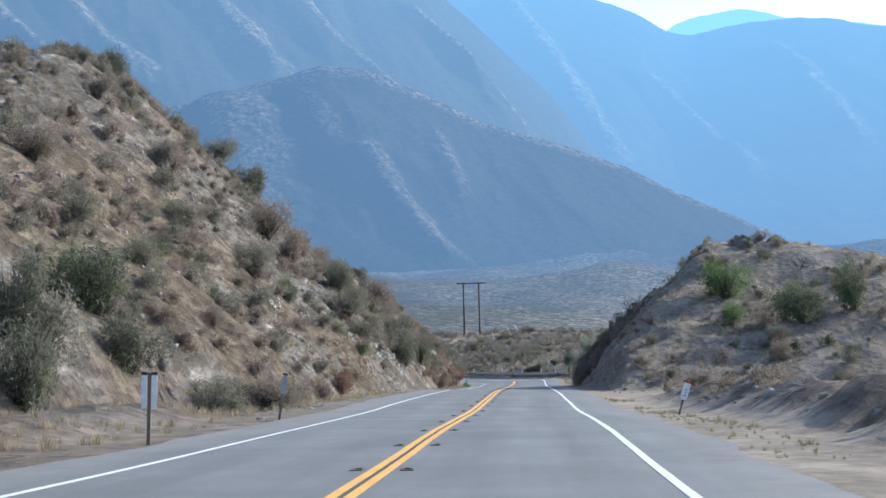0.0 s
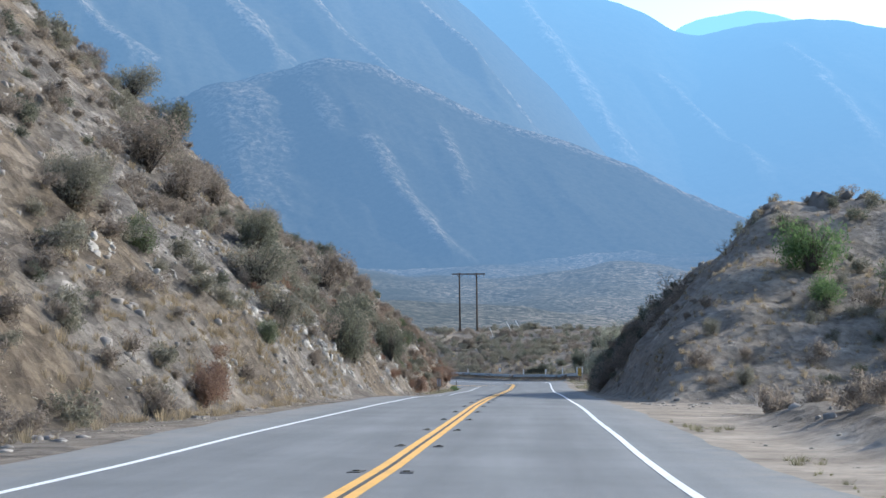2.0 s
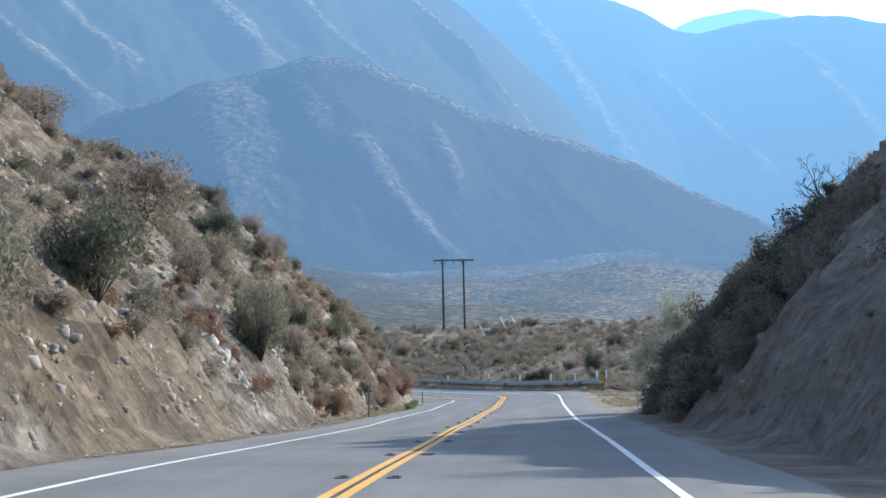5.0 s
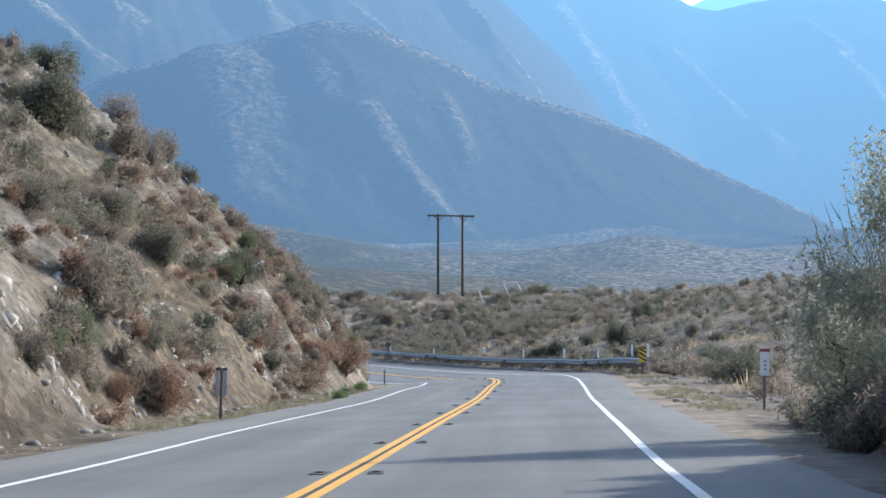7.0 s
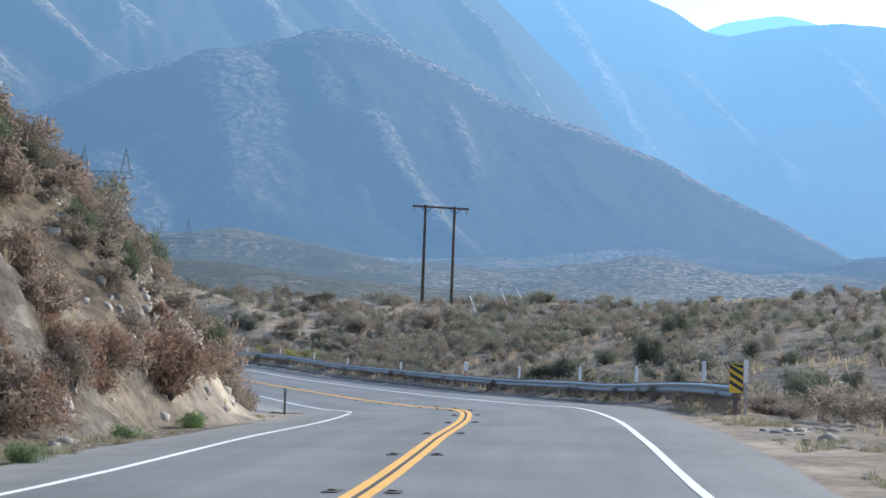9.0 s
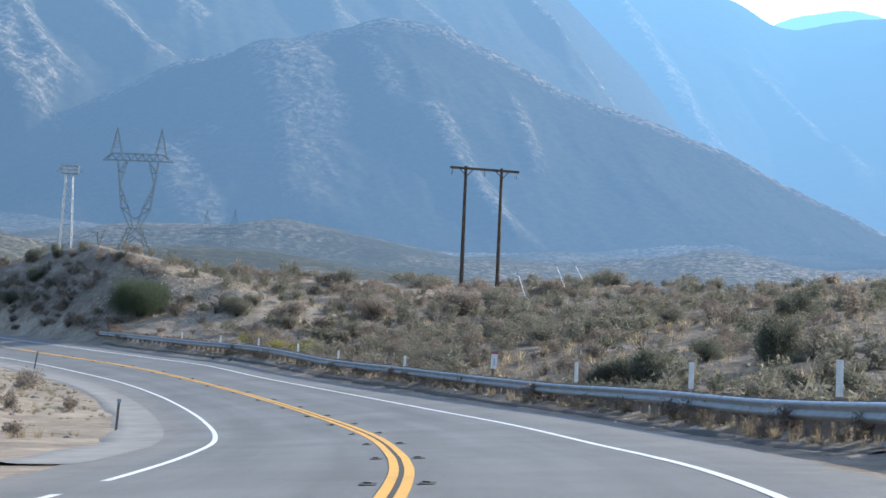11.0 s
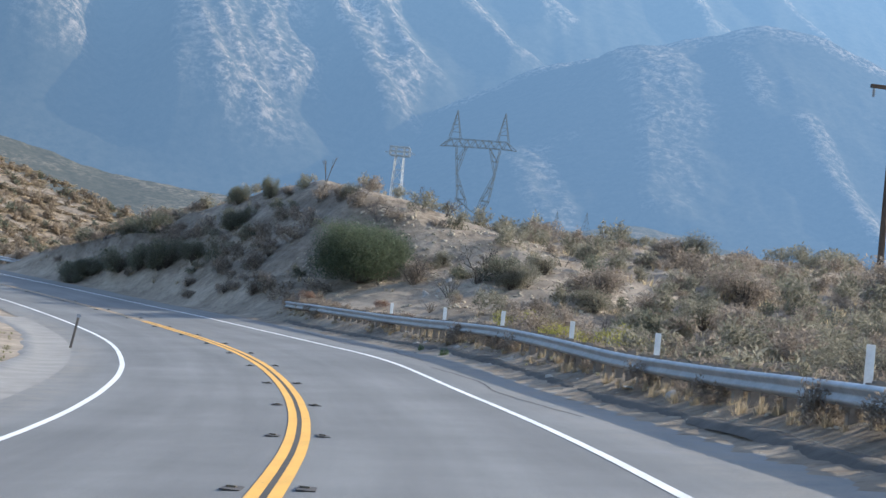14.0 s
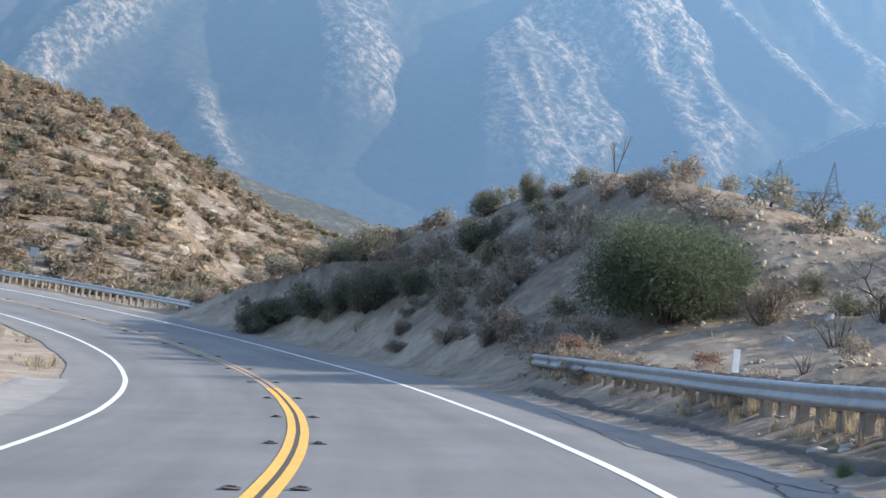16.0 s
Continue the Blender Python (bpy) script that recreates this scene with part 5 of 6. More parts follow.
shrub("S", -42.7, 351.5, 0.87, 0.95)
shrub("S", -35.4, 345.3, 0.67, 0.74)
shrub("B", -35.1, 342.4, 1.05, 1.40)
shrub("S", -32.9, 343.3, 0.77, 0.70)
shrub("S", -29.7, 340.9, 1.36, 1.48)
shrub("B", -25.4, 339.2, 1.60, 1.77)
shrub("B", -26.3, 363.3, 1.65, 1.50)
shrub("S", -19.3, 332.2, 1.28, 1.54)
shrub("S", -29.2, 344.4, 1.23, 1.23)
shrub("B", -22.4, 337.1, 1.21, 1.38)
shrub("S", -25.1, 363.2, 1.73, 2.03)
shrub("B", -25.4, 338.5, 2.10, 1.93)
shrub("B", -12.0, 342.3, 2.38, 2.55)
shrub("S", -4.4, 309.5, 1.40, 1.52)
shrub("B", -5.3, 354.3, 2.16, 1.87)
shrub("S", -0.1, 360.3, 1.77, 1.67)
shrub("D", 0.3, 281.0, 1.19, 1.19)
shrub("D", 3.7, 284.1, 1.06, 1.27)
shrub("D", -30.7, 342.2, 1.57, 1.57)
shrub("B", -24.4, 324.7, 1.84, 1.70)
shrub("B", -19.1, 343.0, 2.16, 1.90)
shrub("S", -10.9, 306.3, 1.64, 1.35)
shrub("B", -0.3, 318.2, 1.68, 1.48)
shrub("S", 3.0, 313.8, 1.47, 1.41)
shrub("D", 6.2, 277.5, 1.36, 2.12)
shrub("D", 10.1, 306.6, 1.75, 1.65)
shrub("D", 1.3, 279.8, 1.70, 1.70)
shrub("D", 11.6, 249.2, 1.83, 1.66)
shrub("S", 8.7, 225.9, 0.96, 0.77)
shrub("D", 7.6, 203.3, 1.31, 1.66)

shrub("D", 8.4, 158.0, 1.4, 1.8)
shrub("S", 7.5, 156.0, 1.1, 1.4)
shrub("D", 7.6, 153.5, 1.0, 1.2)
shrub("B", 7.2, 158.6, 0.9, 1.2)
shrub("S", -12.3, 65.1, 1.25, 1.5)
shrub("L", -25.6, 315.3, 0.12, 0.32)
shrub("L", -23.7, 311.8, 0.17, 0.36)
shrub("D", -62.0, 362.5, 1.30, 1.60)
shrub("D", -64.8, 360.8, 1.10, 1.20)
shrub("D", -59.6, 361.5, 1.50, 1.80)


def dead_bush(x, y, size, seed):
    ob = thing("dead_bush", on_land(x, y, seed * 40) @ Matrix.Scale(size, 4), "bare dead bush with dark twisted branches", "dead bush", "dead bushes")
    shared("branchwork", tri_mesh("branchwork", *branch_tree(5, 0.42, 0.03, 0.6, seed), DARK_TWIG), ob, Matrix.Identity(4))


dead_bush(-35.2, 342.2, 1.30, 3)
dead_bush(-63.7, 362.8, 0.89, 4)
dead_bush(1.2, 292.4, 1.05, 5)
dead_bush(8.9, 147.8, 1.30, 6)
dead_bush(11.2, 136.9, 0.90, 7)
dead_bush(9.5, 146.7, 1.00, 8)
dead_bush(21.2, 134.4, 1.00, 9)
dead_bush(-31.7, 342.7, 1.50, 10)
dead_bush(-39.6, 348.3, 1.40, 11)
dead_bush(-38.6, 352.6, 1.15, 12)
dead_bush(-36.9, 352.0, 1.0, 13)
dead_bush(-29.0, 347.0, 1.2, 14)
ob = thing("dead_bush", on_land(-46.6, 357.6, 30), "bare upright dead stem on the mound's crest", "dead bush", "dead bushes")
shared("branchwork", tri_mesh("branchwork", *branch_tree(3, 0.55, 0.03, 0.16, 21), DARK_TWIG), ob, Matrix.Identity(4))

# tall wispy shrub at the foot of the right-hand hill


def tall_shrub(x, y, r, h):
    ob = thing("tall_shrub", on_land(x, y, 0, 0.15), "tall wispy grey-green shrub shading the verge", "tree")
    v, f = branch_tree(5, h * 0.24, 0.06, 0.42, 5, 0.8)
    shared("trunk", tri_mesh("trunk", v, f, DARK_TWIG), ob, Matrix.Identity(4))
    vs, fs, base = [], [], 0
    for k in range(16):
        a, u = k * 2.4, (k % 5) / 4
        lv, lf = leaf_cloud(3600, 0.032, 8, 1.2, 0.1)
        w = r * (0.60 - 0.10 * (k % 3))
        out = r * 0.62 * (1.0 - 0.65 * u * u)
        lv = lv * [w, w, w * 1.15] + [math.cos(a) * out, math.sin(a) * out, h * u * 0.74 - 0.1]
        vs.append(lv), fs.append(lf + base)
        base += len(lv)
    for k in range(7):
        a = k * 0.9
        lv, lf = leaf_cloud(3000, 0.032, 8, 1.2, 0.1)
        vs.append(lv * [r * 0.5, r * 0.5, r * 0.75] + [math.cos(a) * r * 0.5, math.sin(a) * r * 0.5, -0.35]), fs.append(lf + base)
        base += len(lv)
    n = 160
    ang, out = rng.uniform(0, 6.28, n), r * np.sqrt(rng.uniform(0.02, 1, n))
    p0 = np.column_stack([np.cos(ang) * out * 0.75, np.sin(ang) * out * 0.75, h * rng.uniform(0.5, 0.9, n)])
    p1 = p0 + np.column_stack([np.cos(ang) * 0.18, np.sin(ang) * 0.18, rng.uniform(0.3, 0.8, n)])
    sv = np.stack([p0 - [0.014, 0, 0], p0 + [0.014, 0.01, 0], p1], 1).reshape(-1, 3)
    vs.append(sv), fs.append(np.arange(3 * n).reshape(n, 3) + base)
    shared("crown", tri_mesh("crown", np.vstack(vs), np.vstack(fs), SOFT_LEAF), ob, Matrix.Identity(4))


tall_shrub(5.9, 161.2, 2.4, 4.1)

# bleached branch on the cut slope
ob = thing("bleached_branch", Matrix.Translation((-12.2, 206.0, ground_at(-12.2, 206.0) + 0.45)), "bent bleached white dead branch on the slope", "branch")
bm = bmesh.new()
pts = [(-0.42, 0, 0.40), (-0.30, 0.02, 0.34), (-0.10, 0.03, 0.36), (0.10, 0.05, 0.45), (0.22, 0.05, 0.55)]
for a, b in zip(pts, pts[1:]):
    add_tube(bm, a, b, 0.062, 0.058, 8)
part("limb", bm, WHITE_PLATE, ob)
bm = bmesh.new()
for a, b in (((0.16, 0, 0.46), (0.30, 0.02, 0.1)), ((0.30, 0.02, 0.1), (0.46, 0.0, -0.5))):
    add_tube(bm, a, b, 0.024, 0.018, 6)
part("stalk", bm, RUBBLE, ob)

# ---- scrub, grass and stones: what nobody could count ----


def scatter(name, label, category, protos, mat, x, y, low, high, tilt=0.0, sink=0.05, squash=(0.8, 1.2)):
    """Joins turned and scaled copies of the prototypes, standing on the land at x, y."""
    z = ground_height(x, y)
    vs, fs, base = [], [], 0
    size = rng.uniform(low, high, len(x)) * rng.uniform(0.75, 1.2, len(x))
    turn = rng.uniform(0, 2 * np.pi, len(x))
    tall = rng.uniform(*squash, len(x))
    for i in range(len(x)):
        v, f = protos[i % len(protos)]
        c, s = math.cos(turn[i]) * size[i], math.sin(turn[i]) * size[i]
        q = v @ np.array([[c, s, 0], [-s, c, 0], [0, 0, size[i] * tall[i]]])
        vs.append(q + [x[i], y[i], z[i] - sink * size[i]])
        fs.append(f + base)
        base += len(v)
    ob = mesh_object(name, np.vstack(vs), np.vstack(fs), mat)
    return tagged(ob, label, category, kind="stuff")


def spots(n, s0, s1, v0, v1, patch=0.0, seed=50, size=6.0):
    """n places in a stretch of the plan along the road, kept to patches where patch > 0."""
    s, v = rng.uniform(s0, s1, n), rng.uniform(v0, v1, n)
    p = road_at(s, v)
    x, y = p[:, 0], p[:, 1]
    keep = fractal(x, y, size, 3, seed) > patch - 1.0 if patch == 0 else fractal(x, y, size, 3, seed) > patch - 0.5
    return x[keep], y[keep]


def tuft(n, reach, high, wide=0.022):
    ang, out = rng.uniform(0, 6.28, n), rng.uniform(0.05, 1, n) * reach
    b = np.column_stack([np.cos(ang) * out * 0.45, np.sin(ang) * out * 0.45, np.zeros(n) - 0.03])
    t = np.column_stack([np.cos(ang) * out, np.sin(ang) * out, high * rng.uniform(0.3, 1.0, n)]) + rng.normal(size=(n, 3)) * 0.05
    w = np.column_stack([-np.sin(ang), np.cos(ang), np.zeros(n)]) * wide
    m = (b + t) / 2 + [0, 0, high * 0.12]
    v = np.stack([b - w, b + w, m - w * 0.8, m + w * 0.8, t], 1).reshape(-1, 3)
    i = np.arange(n)[:, None] * 5
    return v, np.concatenate([i + [0, 1, 3], i + [0, 3, 2], i + [2, 3, 4]])


def stone(seed, flat=0.7):
    bm = bmesh.new()
    bmesh.ops.create_icosphere(bm, subdivisions=1, radius=1.0)
    off = Vector((seed * 3.1, seed * 1.7, 0))
    for q in bm.verts:
        n = q.co.normalized()
        q.co = n * (0.75 + 0.45 * noise.noise(n * 1.4 + off) + 0.15 * noise.noise(n * 4 + off))
        for ax in range(3):
            lim = 0.50 + 0.10 * math.sin(seed * 1.7 + ax)
            q.co[ax] = max(-lim, min(lim, q.co[ax]))
        q.co.z *= flat
    bmesh.ops.triangulate(bm, faces=bm.faces[:])
    v = np.array([q.co[:] for q in bm.verts])
    f = np.array([[q.index for q in p.verts] for p in bm.faces])
    bm.free()
    return v, f


near_bush = [leaf_cloud(800, 0.085, 8, 1.0, 0.3) for _ in range(5)]
far_bush = [leaf_cloud(520, 0.095, 7, 1.0, 0.35) for _ in range(5)]
low_bush = [leaf_cloud(70, 0.27, 5, 1.0, 0.4) for _ in range(4)]
tufts = [tuft(44, 0.42, 0.48, 0.010) for _ in range(5)]
far_tufts = [tuft(16, 0.55, 0.5, 0.018) for _ in range(4)]
stones = [stone(k, 0.6 + 0.1 * k) for k in range(6)]
twigs = [twig_fan(22, 0.9, 0.9, 0.014) for _ in range(4)]


def join_spots(*sets):
    """Gathers places, leaving the mound's rubble flank bare."""
    x, y = np.concatenate([s[0] for s in sets]), np.concatenate([s[1] for s in sets])
    s, v = station(x, y)
    bare = (s > 335) & (s < 349) & (v > 10) & (v < 24) & (rng.uniform(0, 1, len(x)) > 0.35)
    bare |= (s > 349) & (s < 372) & (v > 11) & (v < 22) & (rng.uniform(0, 1, len(x)) > 0.45)
    bare |= np.hypot(x + 12.0, y - 205.0) < 1.8
    bare |= (s > 326) & (s < 347) & (v > 8.8) & (v < 14) & (rng.uniform(0, 1, len(x)) > 0.25)
    return x[~bare], y[~bare]


# cut slope and the hill across the road
xy = join_spots(spots(1000, 62, 232, -38, -8.0, 0.40, 51), spots(170, 114, 168, 15.5, 40, 0.36, 52), spots(120, -10, 110, 15, 60, 0.4, 52))
scatter("sagebrush", "grey-green sagebrush scattered over the slopes", "sagebrush", near_bush, SAGE_LEAF, *xy, 0.35, 0.95)
xy = join_spots(spots(1500, 62, 232, -40, -7.5, 0.36, 53), spots(120, 212, 234, -13, -7.0, 0.3, 53), spots(190, 112, 168, 15, 40, 0.36, 54), spots(25, 112, 150, 9, 12, 0.4, 54), spots(90, 152, 170, 6.8, 11, 0.25, 54), spots(70, 140, 176, 6.9, 10, 0.3, 54), spots(160, 140, 162, 6.6, 12, 0.1, 54), spots(90, 144, 160, 6.4, 7.4, 0.0, 54), spots(50, 255, 305, -17, -8, 0.45, 67), spots(160, 20, 110, 12, 60, 0.4, 55), spots(90, 28, 92, 9.2, 13, 0.3, 55))
scatter("dry_brush", "dry brown brush scattered over the slopes", "brush", near_bush, BROWN_LEAF, *xy, 0.3, 0.85)
xy = join_spots(spots(170, 62, 232, -38, -8.5, 0.5, 56), spots(70, 112, 170, 15, 40, 0.5, 57), spots(90, 150, 172, 7.2, 11, 0.25, 57), spots(110, 142, 163, 6.9, 11.5, 0.1, 57), spots(70, 145, 160, 6.6, 7.6, 0.0, 57))
scatter("chaparral", "dark green chaparral on the slopes", "chaparral", near_bush, KINDS["D"][2], *xy, 0.35, 0.9)
xy = join_spots(spots(300, 150, 228, -12, -7.2, 0.42, 58), spots(80, 212, 232, -12, -7.0, 0.3, 58), spots(60, 85, 150, -11, -7.5, 0.5, 59))
scatter("end_brush", "brown and rust brush matted over the end of the cut", "brush", near_bush, leafy("russet_brush", (0.21, 0.165, 0.13), (0.42, 0.32, 0.25)), *join_spots(spots(130, 198, 230, -15, -7.3, 0.2, 108)), 0.35, 0.95)
scatter("buckwheat", "rust-brown dry buckwheat at the slope's foot", "buckwheat", near_bush, RUST_LEAF, *xy, 0.25, 0.6)
xy = join_spots(spots(3800, 50, 232, -40, -7.0, 0.45, 60), spots(2400, 112, 170, 7, 40, 0.4, 61), spots(1500, 20, 110, 12, 40, 0.5, 62), spots(380, 25, 70, -16, -6.5, 0.4, 63), spots(500, 250, 310, -17, -6.9, 0.45, 67))
scatter("dry_grass", "straw-coloured dry grass tufts on the slopes and verges", "grass", tufts, STRAW, *xy, 0.3, 0.75)
xy = join_spots(spots(2600, 60, 135, -36, -10, 0.58, 87, 7.0), spots(1000, 78, 132, -10, -6.4, 0.42, 87, 2.5), spots(900, 150, 215, -26, -9, 0.55, 87, 5.0), spots(900, 112, 160, 8, 22, 0.5, 87, 3.0))
scatter("golden_grass", "golden dry grass in patches on the cut slope", "grass", tufts, leafy("golden_straw", (0.27, 0.21, 0.135), (0.50, 0.405, 0.27)), *xy, 0.35, 0.95, squash=(0.5, 1.0))
xy = join_spots(spots(300, 190, 225, -7.6, -5.6, 0.4, 64), spots(260, 25, 90, 5.6, 6.8, 0.5, 66), spots(200, 290, 330, -9, -6.7, 0.4, 68), spots(300, 240, 345, 6.5, 9, 0.4, 69))
scatter("verge_grass", "short olive grass on the gravel verge", "grass", [tuft(60, 0.6, 0.34, 0.012) for _ in range(4)], leafy("olive_grass", (0.19, 0.18, 0.115), (0.40, 0.365, 0.25)), *join_spots(spots(520, 176, 224, 5.9, 7.6, 0.35, 65, 3.0), spots(170, 28, 80, 5.7, 6.8, 0.55, 66, 3.0), spots(260, 168, 205, -6.6, -5.2, 0.35, 64, 3.0), spots(200, 262, 320, -9.5, -6.7, 0.4, 68, 3.0)), 0.2, 0.55)
scatter("green_grass", "faded green weeds along the asphalt edge", "weeds", tufts, leafy("weed_leaf", (0.18, 0.18, 0.09), (0.42, 0.39, 0.22)), *xy, 0.10, 0.26)
# scrub hill beyond the rail, and the mound
xy = join_spots(spots(1050, 182, 375, 10, 75, 0.36, 71), spots(260, 335, 376, 22, 62, 0.25, 71), spots(130, 345, 392, 8, 34, 0.45, 72), spots(200, 296, 338, 10, 42, 0.3, 89), spots(500, 182, 300, 55, 120, 0.35, 73))
scatter("hill_sagebrush", "grey-green sagebrush on the scrub hill", "sagebrush", far_bush, SAGE_LEAF, *xy, 0.4, 1.15)
xy = join_spots(spots(1050, 182, 375, 8.5, 75, 0.36, 74), spots(260, 335, 376, 22, 62, 0.25, 74), spots(100, 345, 392, 8, 34, 0.45, 75), spots(120, 346, 388, 7.2, 15, 0.3, 88), spots(180, 296, 338, 10, 42, 0.3, 88), spots(500, 182, 300, 55, 120, 0.35, 76))
scatter("hill_dry_brush", "dry brown brush on the scrub hill", "brush", far_bush, BROWN_LEAF, *xy, 0.35, 1.0)
xy = join_spots(spots(420, 182, 345, 10, 62, 0.4, 77), spots(60, 346, 386, 7.5, 15, 0.4, 78), spots(160, 182, 300, 55, 120, 0.35, 79))
scatter("hill_chaparral", "dark green chaparral on the scrub hill", "chaparral", far_bush, KINDS["D"][2], *xy, 0.35, 1.0)
xy = join_spots(spots(8500, 182, 345, 8, 62, 0.38, 80), spots(1800, 335, 376, 20, 62, 0.3, 80), spots(900, 345, 392, 7, 34, 0.45, 81), spots(900, 335, 400, -20, -5.5, 0.4, 82))
scatter("hill_grass", "straw-coloured dry grass on the scrub hill", "grass", far_tufts, STRAW, *xy, 0.4, 0.9)
xy = join_spots(spots(2600, 182, 350, 9, 62, 0.66, 86, 9.0))
scatter("hill_straw", "tall pale straw grass in patches on the scrub hill", "grass", far_tufts, leafy("pale_straw", (0.36, 0.28, 0.17), (0.66, 0.54, 0.35)), *xy, 0.8, 1.5)
xy = join_spots(spots(1700, 217, 345, 6.7, 8.6, 0.3, 84, 3.0))
scatter("rail_grass", "short faded straw grass under the guardrail", "grass", tufts, STRAW, *xy, 0.22, 0.6)
xy = join_spots(spots(1000, 217, 345, 6.9, 9.5, 0.35, 85, 3.0))
scatter("rail_brush", "low brown brush behind the guardrail", "brush", near_bush, BROWN_LEAF, *xy, 0.2, 0.5)
xy = spots(500, 215, 345, 8, 60, 0.4, 83)
scatter("bare_twigs", "bare grey twigs of dead brush on the scrub hill", "brush", twigs, DARK_TWIG, *xy, 0.5, 1.3)
# hills past the bend and the valley floor
hx, hy = rng.uniform(-330, -60, 13000), rng.uniform(385, 620, 13000)
keep = (fractal(hx, hy, 22, 3, 90) > -0.5) & (np.hypot(hx + 95, hy - 372) > 14)
scatter("far_sagebrush", "dark brush dotting the tan hills past the bend", "brush", low_bush, leafy("tan_brush", (0.20, 0.16, 0.12), (0.38, 0.31, 0.23)), hx[keep], hy[keep], 0.5, 1.35)
scatter("far_chaparral", "dark green brush dotting the tan hills past the bend", "brush", low_bush, KINDS["D"][2], hx[keep][1::4], hy[keep][1::4], 0.5, 1.5)
scatter("far_grass", "straw grass on the tan hills past the bend", "grass", low_bush, STRAW, hx[keep], hy[keep] + 1.5, 1.0, 2.2, squash=(0.14, 0.3))
# stones
xy = join_spots(spots(3000, 62, 232, -20, -6.2, 0.40, 95), spots(500, 100, 170, 6.5, 18, 0.4, 96), spots(300, 25, 92, 8, 13, 0.4, 97), spots(260, 255, 305, -16, -7, 0.4, 67), spots(120, 20, 60, -13, -6, 0.4, 94), spots(160, 178, 216, 6, 10, 0.4, 98))
xy2 = join_spots(spots(2600, 70, 205, -9.5, -5.7, 0.4, 105, 3.0), spots(700, 60, 112, 5.6, 12, 0.5, 106, 5.0), spots(900, 220, 345, 5.8, 7.2, 0.4, 107, 2.0))
scatter("gravel", "brown gravel and crumbs of rock along the verges", "gravel", stones, TAN_ROCK, *xy2, 0.02, 0.10, sink=0.2)
scatter("loose_stones", "loose grey-brown stones on the cut slopes", "stones", stones, GREY_ROCK, *xy, 0.06, 0.34, sink=0.2)
xy = spots(3000, 333, 352, 9.5, 26, 0.42, 103, 4.0)
scatter("rubble", "pale broken rubble on the mound's sunlit flank", "rubble", stones, TAN_ROCK, *xy, 0.05, 0.20, sink=0.25)
xy = join_spots(spots(120, 322, 344, 8.2, 10.5, 0.3, 104))
scatter("rust_brush", "matted rust-brown dry brush behind the rail", "brush", near_bush, RUST_LEAF, *xy, 0.25, 0.55, squash=(0.4, 0.8))
xy = join_spots(spots(900, 90, 232, -15, -6.6, 0.55, 99), spots(10, 330, 352, 9, 24, 0.35, 100), spots(260, 218, 340, 6.3, 9, 0.4, 101), spots(120, 190, 222, -11, -7, 0.5, 102))
scatter("pale_stones", "pale broken rock on the slopes", "stones", stones, RUBBLE, *xy, 0.05, 0.30, sink=0.2)


def scrap(s, v, size, turn):
    """A crumpled sheet of litter on the ground."""
    p = road_at(s, v)
    ob = thing("paper_scrap", on_land(float(p[0]), float(p[1]), turn), "crumpled white scrap of litter by the guardrail", "litter", "scraps of litter")
    bm = bmesh.new()
    bmesh.ops.create_grid(bm, x_segments=4, y_segments=4, size=size)
    for q in bm.verts:
        q.co.z = 0.03 + size * 0.5 * (noise.noise(q.co * (2.2 / size) + Vector((s, v, 0))) + 0.5)
    bmesh.ops.solidify(bm, geom=bm.faces[:], thickness=0.004)
    part("sheet", bm, WHITE_PLATE, ob)


for row in ((297.3, 6.8, 0.10, 20), (303.6, 7.7, 0.09, 70), (324.3, 7.1, 0.07, 40), (319.0, 7.5, 0.08, 10), (288.5, 7.4, 0.09, 55)):
    scrap(*row)
stone_meshes = [tri_mesh("block", v * [1, 0.8, 1.0], f, RUBBLE) for v, f in stones]


def outcrop(x, y, r, count, seed, meshes=stone_meshes, label="pale broken rock outcrop in the cut slope", lift=0.0):
    """A clump of pale angular blocks that stick out of the cut face."""
    q = np.random.default_rng(seed)
    ob = thing("rock_outcrop", Matrix.Translation((x, y, ground_at(x, y))), label, "rock", "rock outcrops in the cut slope")
    for k in range(count):
        px, py = q.normal() * r * 0.35, q.normal() * r * 0.6
        sc = r * q.uniform(0.25, 0.6)
        z = ground_at(x + px, y + py) - ob.matrix_basis.translation.z - sc * 0.42 + lift
        m = Matrix.Translation((px, py, z)) @ Euler((q.uniform(-0.7, 0.7), q.uniform(0.2, 1.0), q.uniform(0, 6.28))).to_matrix().to_4x4()
        shared("block", meshes[(seed + k) % 6], ob, m @ Matrix.Diagonal((sc * q.uniform(0.8, 1.5), sc * q.uniform(0.5, 0.9), sc * q.uniform(0.8, 1.3), 1)))


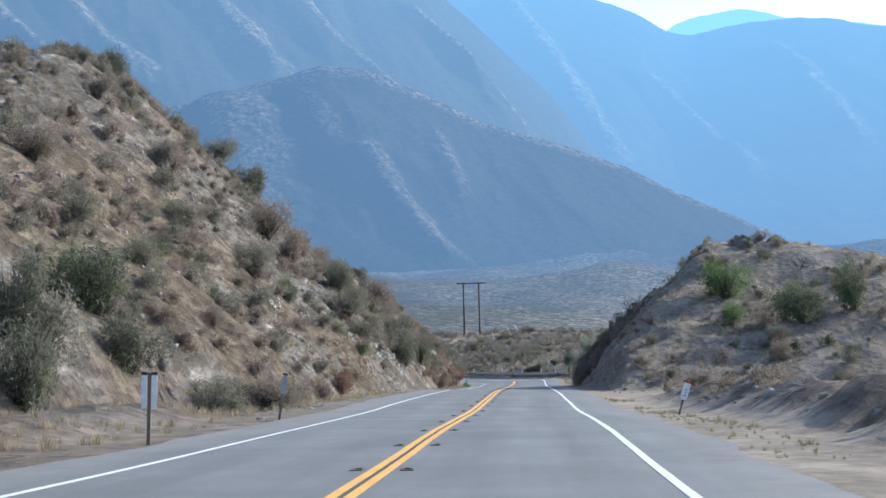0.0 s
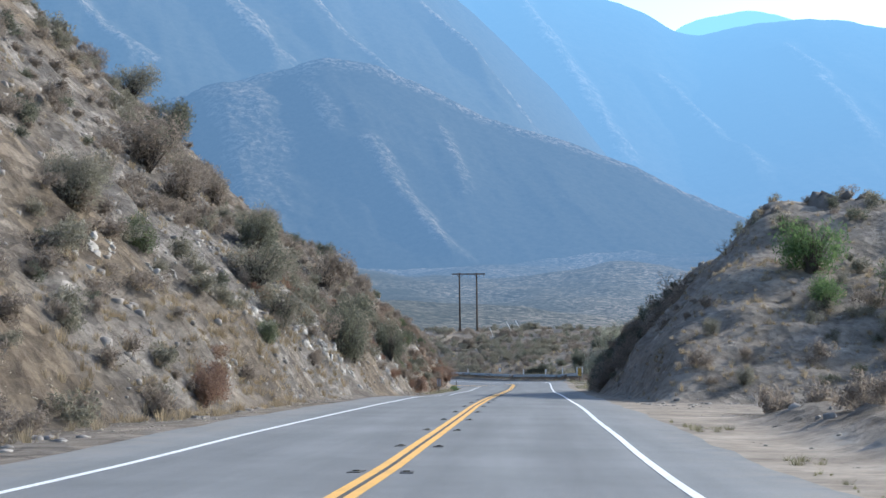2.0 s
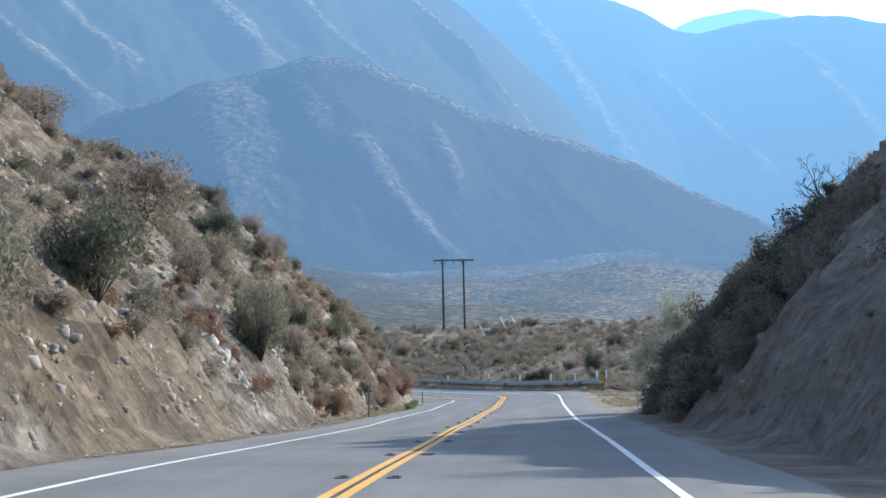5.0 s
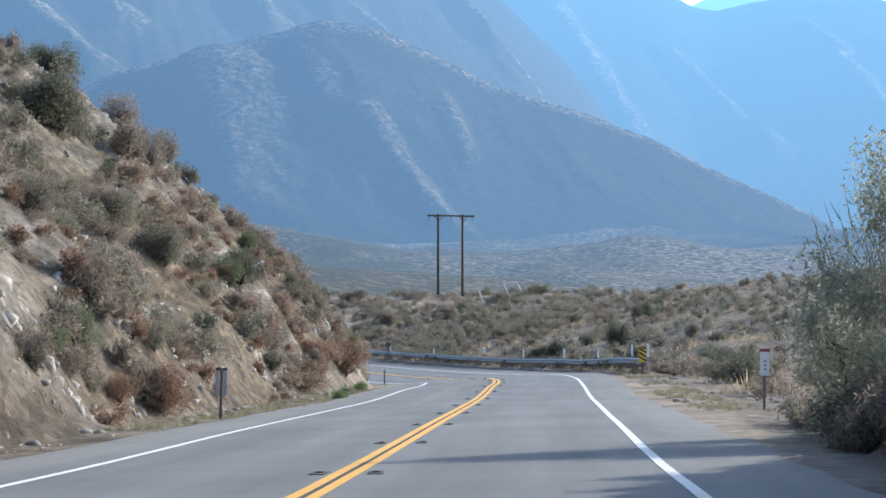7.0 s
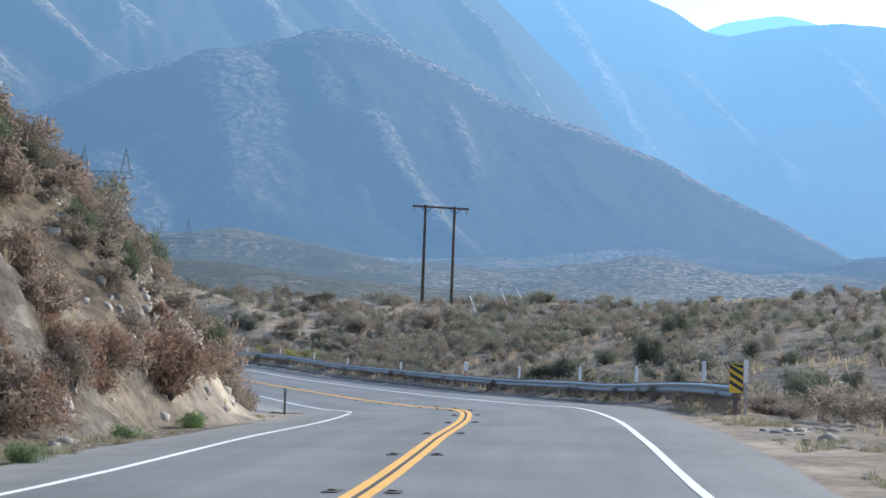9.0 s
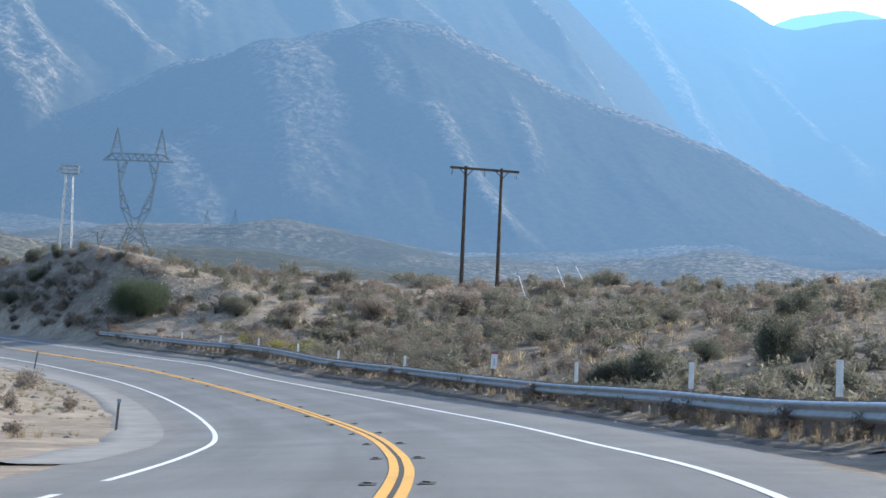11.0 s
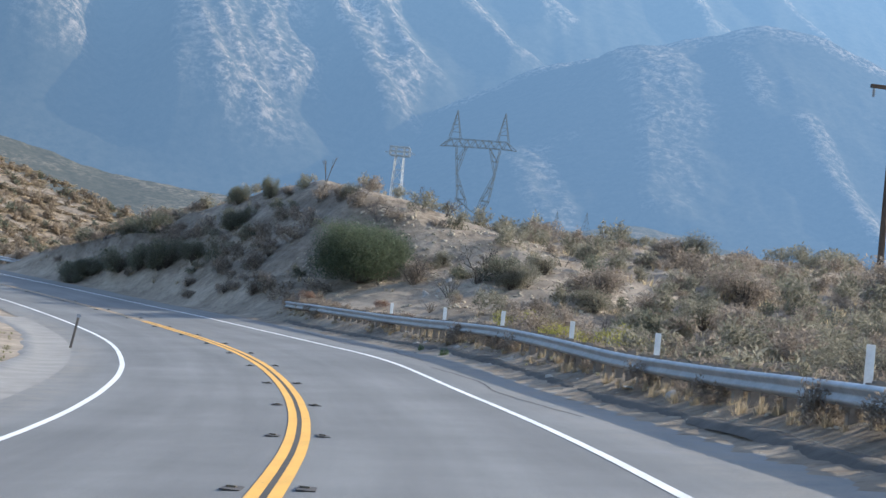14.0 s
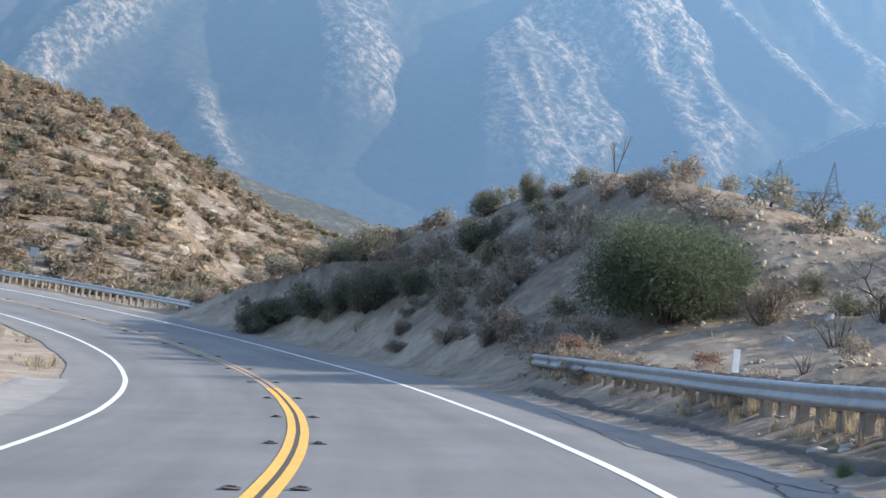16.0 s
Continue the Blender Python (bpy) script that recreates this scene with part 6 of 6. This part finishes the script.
outcrop(-11.3, 104.1, 0.90, 6, 2)
outcrop(-10.9, 113.3, 0.70, 7, 3)
outcrop(-9.7, 114.4, 0.60, 8, 4)
outcrop(-9.1, 117.3, 0.50, 9, 5)
outcrop(-10.7, 112.7, 0.90, 6, 6)
outcrop(-9.5, 117.5, 0.70, 7, 7)
outcrop(-9.7, 114.6, 0.60, 8, 8)
outcrop(-10.8, 155.4, 1.00, 9, 9)
outcrop(-11.3, 170.3, 0.60, 6, 10)
outcrop(-12.1, 175.5, 0.50, 7, 11)
outcrop(-10.0, 174.9, 0.50, 8, 12)
outcrop(-14.1, 88.9, 0.90, 9, 13)
outcrop(-13.1, 96.6, 0.50, 6, 14)
outcrop(-10.9, 168.5, 0.80, 7, 15)
outcrop(-10.1, 171.8, 0.60, 8, 16)
outcrop(-11.7, 210.5, 0.60, 9, 17)
outcrop(-10.6, 212.6, 0.50, 6, 18)
outcrop(-13.5, 89.9, 0.90, 7, 19)
outcrop(-12.8, 96.8, 0.50, 8, 20)
outcrop(-10.6, 113.8, 0.90, 9, 21)
outcrop(-9.6, 114.1, 0.70, 6, 22)
outcrop(-9.0, 118.6, 0.70, 7, 23)
outcrop(-9.5, 118.7, 0.60, 8, 24)
outcrop(-11.4, 114.2, 0.80, 9, 25)
outcrop(-10.9, 155.9, 1.00, 6, 26)
outcrop(-10.6, 156.0, 0.80, 7, 27)
outcrop(-10.1, 155.6, 0.60, 8, 28)
outcrop(-9.9, 169.8, 0.50, 9, 29)
outcrop(-13.2, 94.3, 0.60, 6, 30)
outcrop(-12.1, 109.3, 0.60, 7, 31)
outcrop(-10.0, 113.5, 0.40, 8, 32)
outcrop(-9.2, 114.1, 0.40, 9, 33)
outcrop(-33.3, 343.0, 1.00, 6, 34)
outcrop(-33.6, 340.4, 0.80, 7, 35)
plain_dark = plain("dark_rock_and_shade", (0.13, 0.11, 0.095), 0.95, 0, 0.4, 1.2, 0.04)
dark_blocks = [tri_mesh("block", v * [1, 0.8, 1.0], f, plain_dark) for v, f in stones]
outcrop(18.9, 143.4, 2.6, 10, 40, dark_blocks, "dark rock knob on the hill's summit", 0.4)
# dark blocks added to stand in for the hollow's shade
outcrop(-13.6, 62.6, 1.5, 9, 42, dark_blocks, "dark blocks standing in for shade in the hollow behind the dirt bank")
outcrop(14.6, 141.0, 1.3, 7, 41, dark_blocks, "dark rock ledge on the hill's crest")
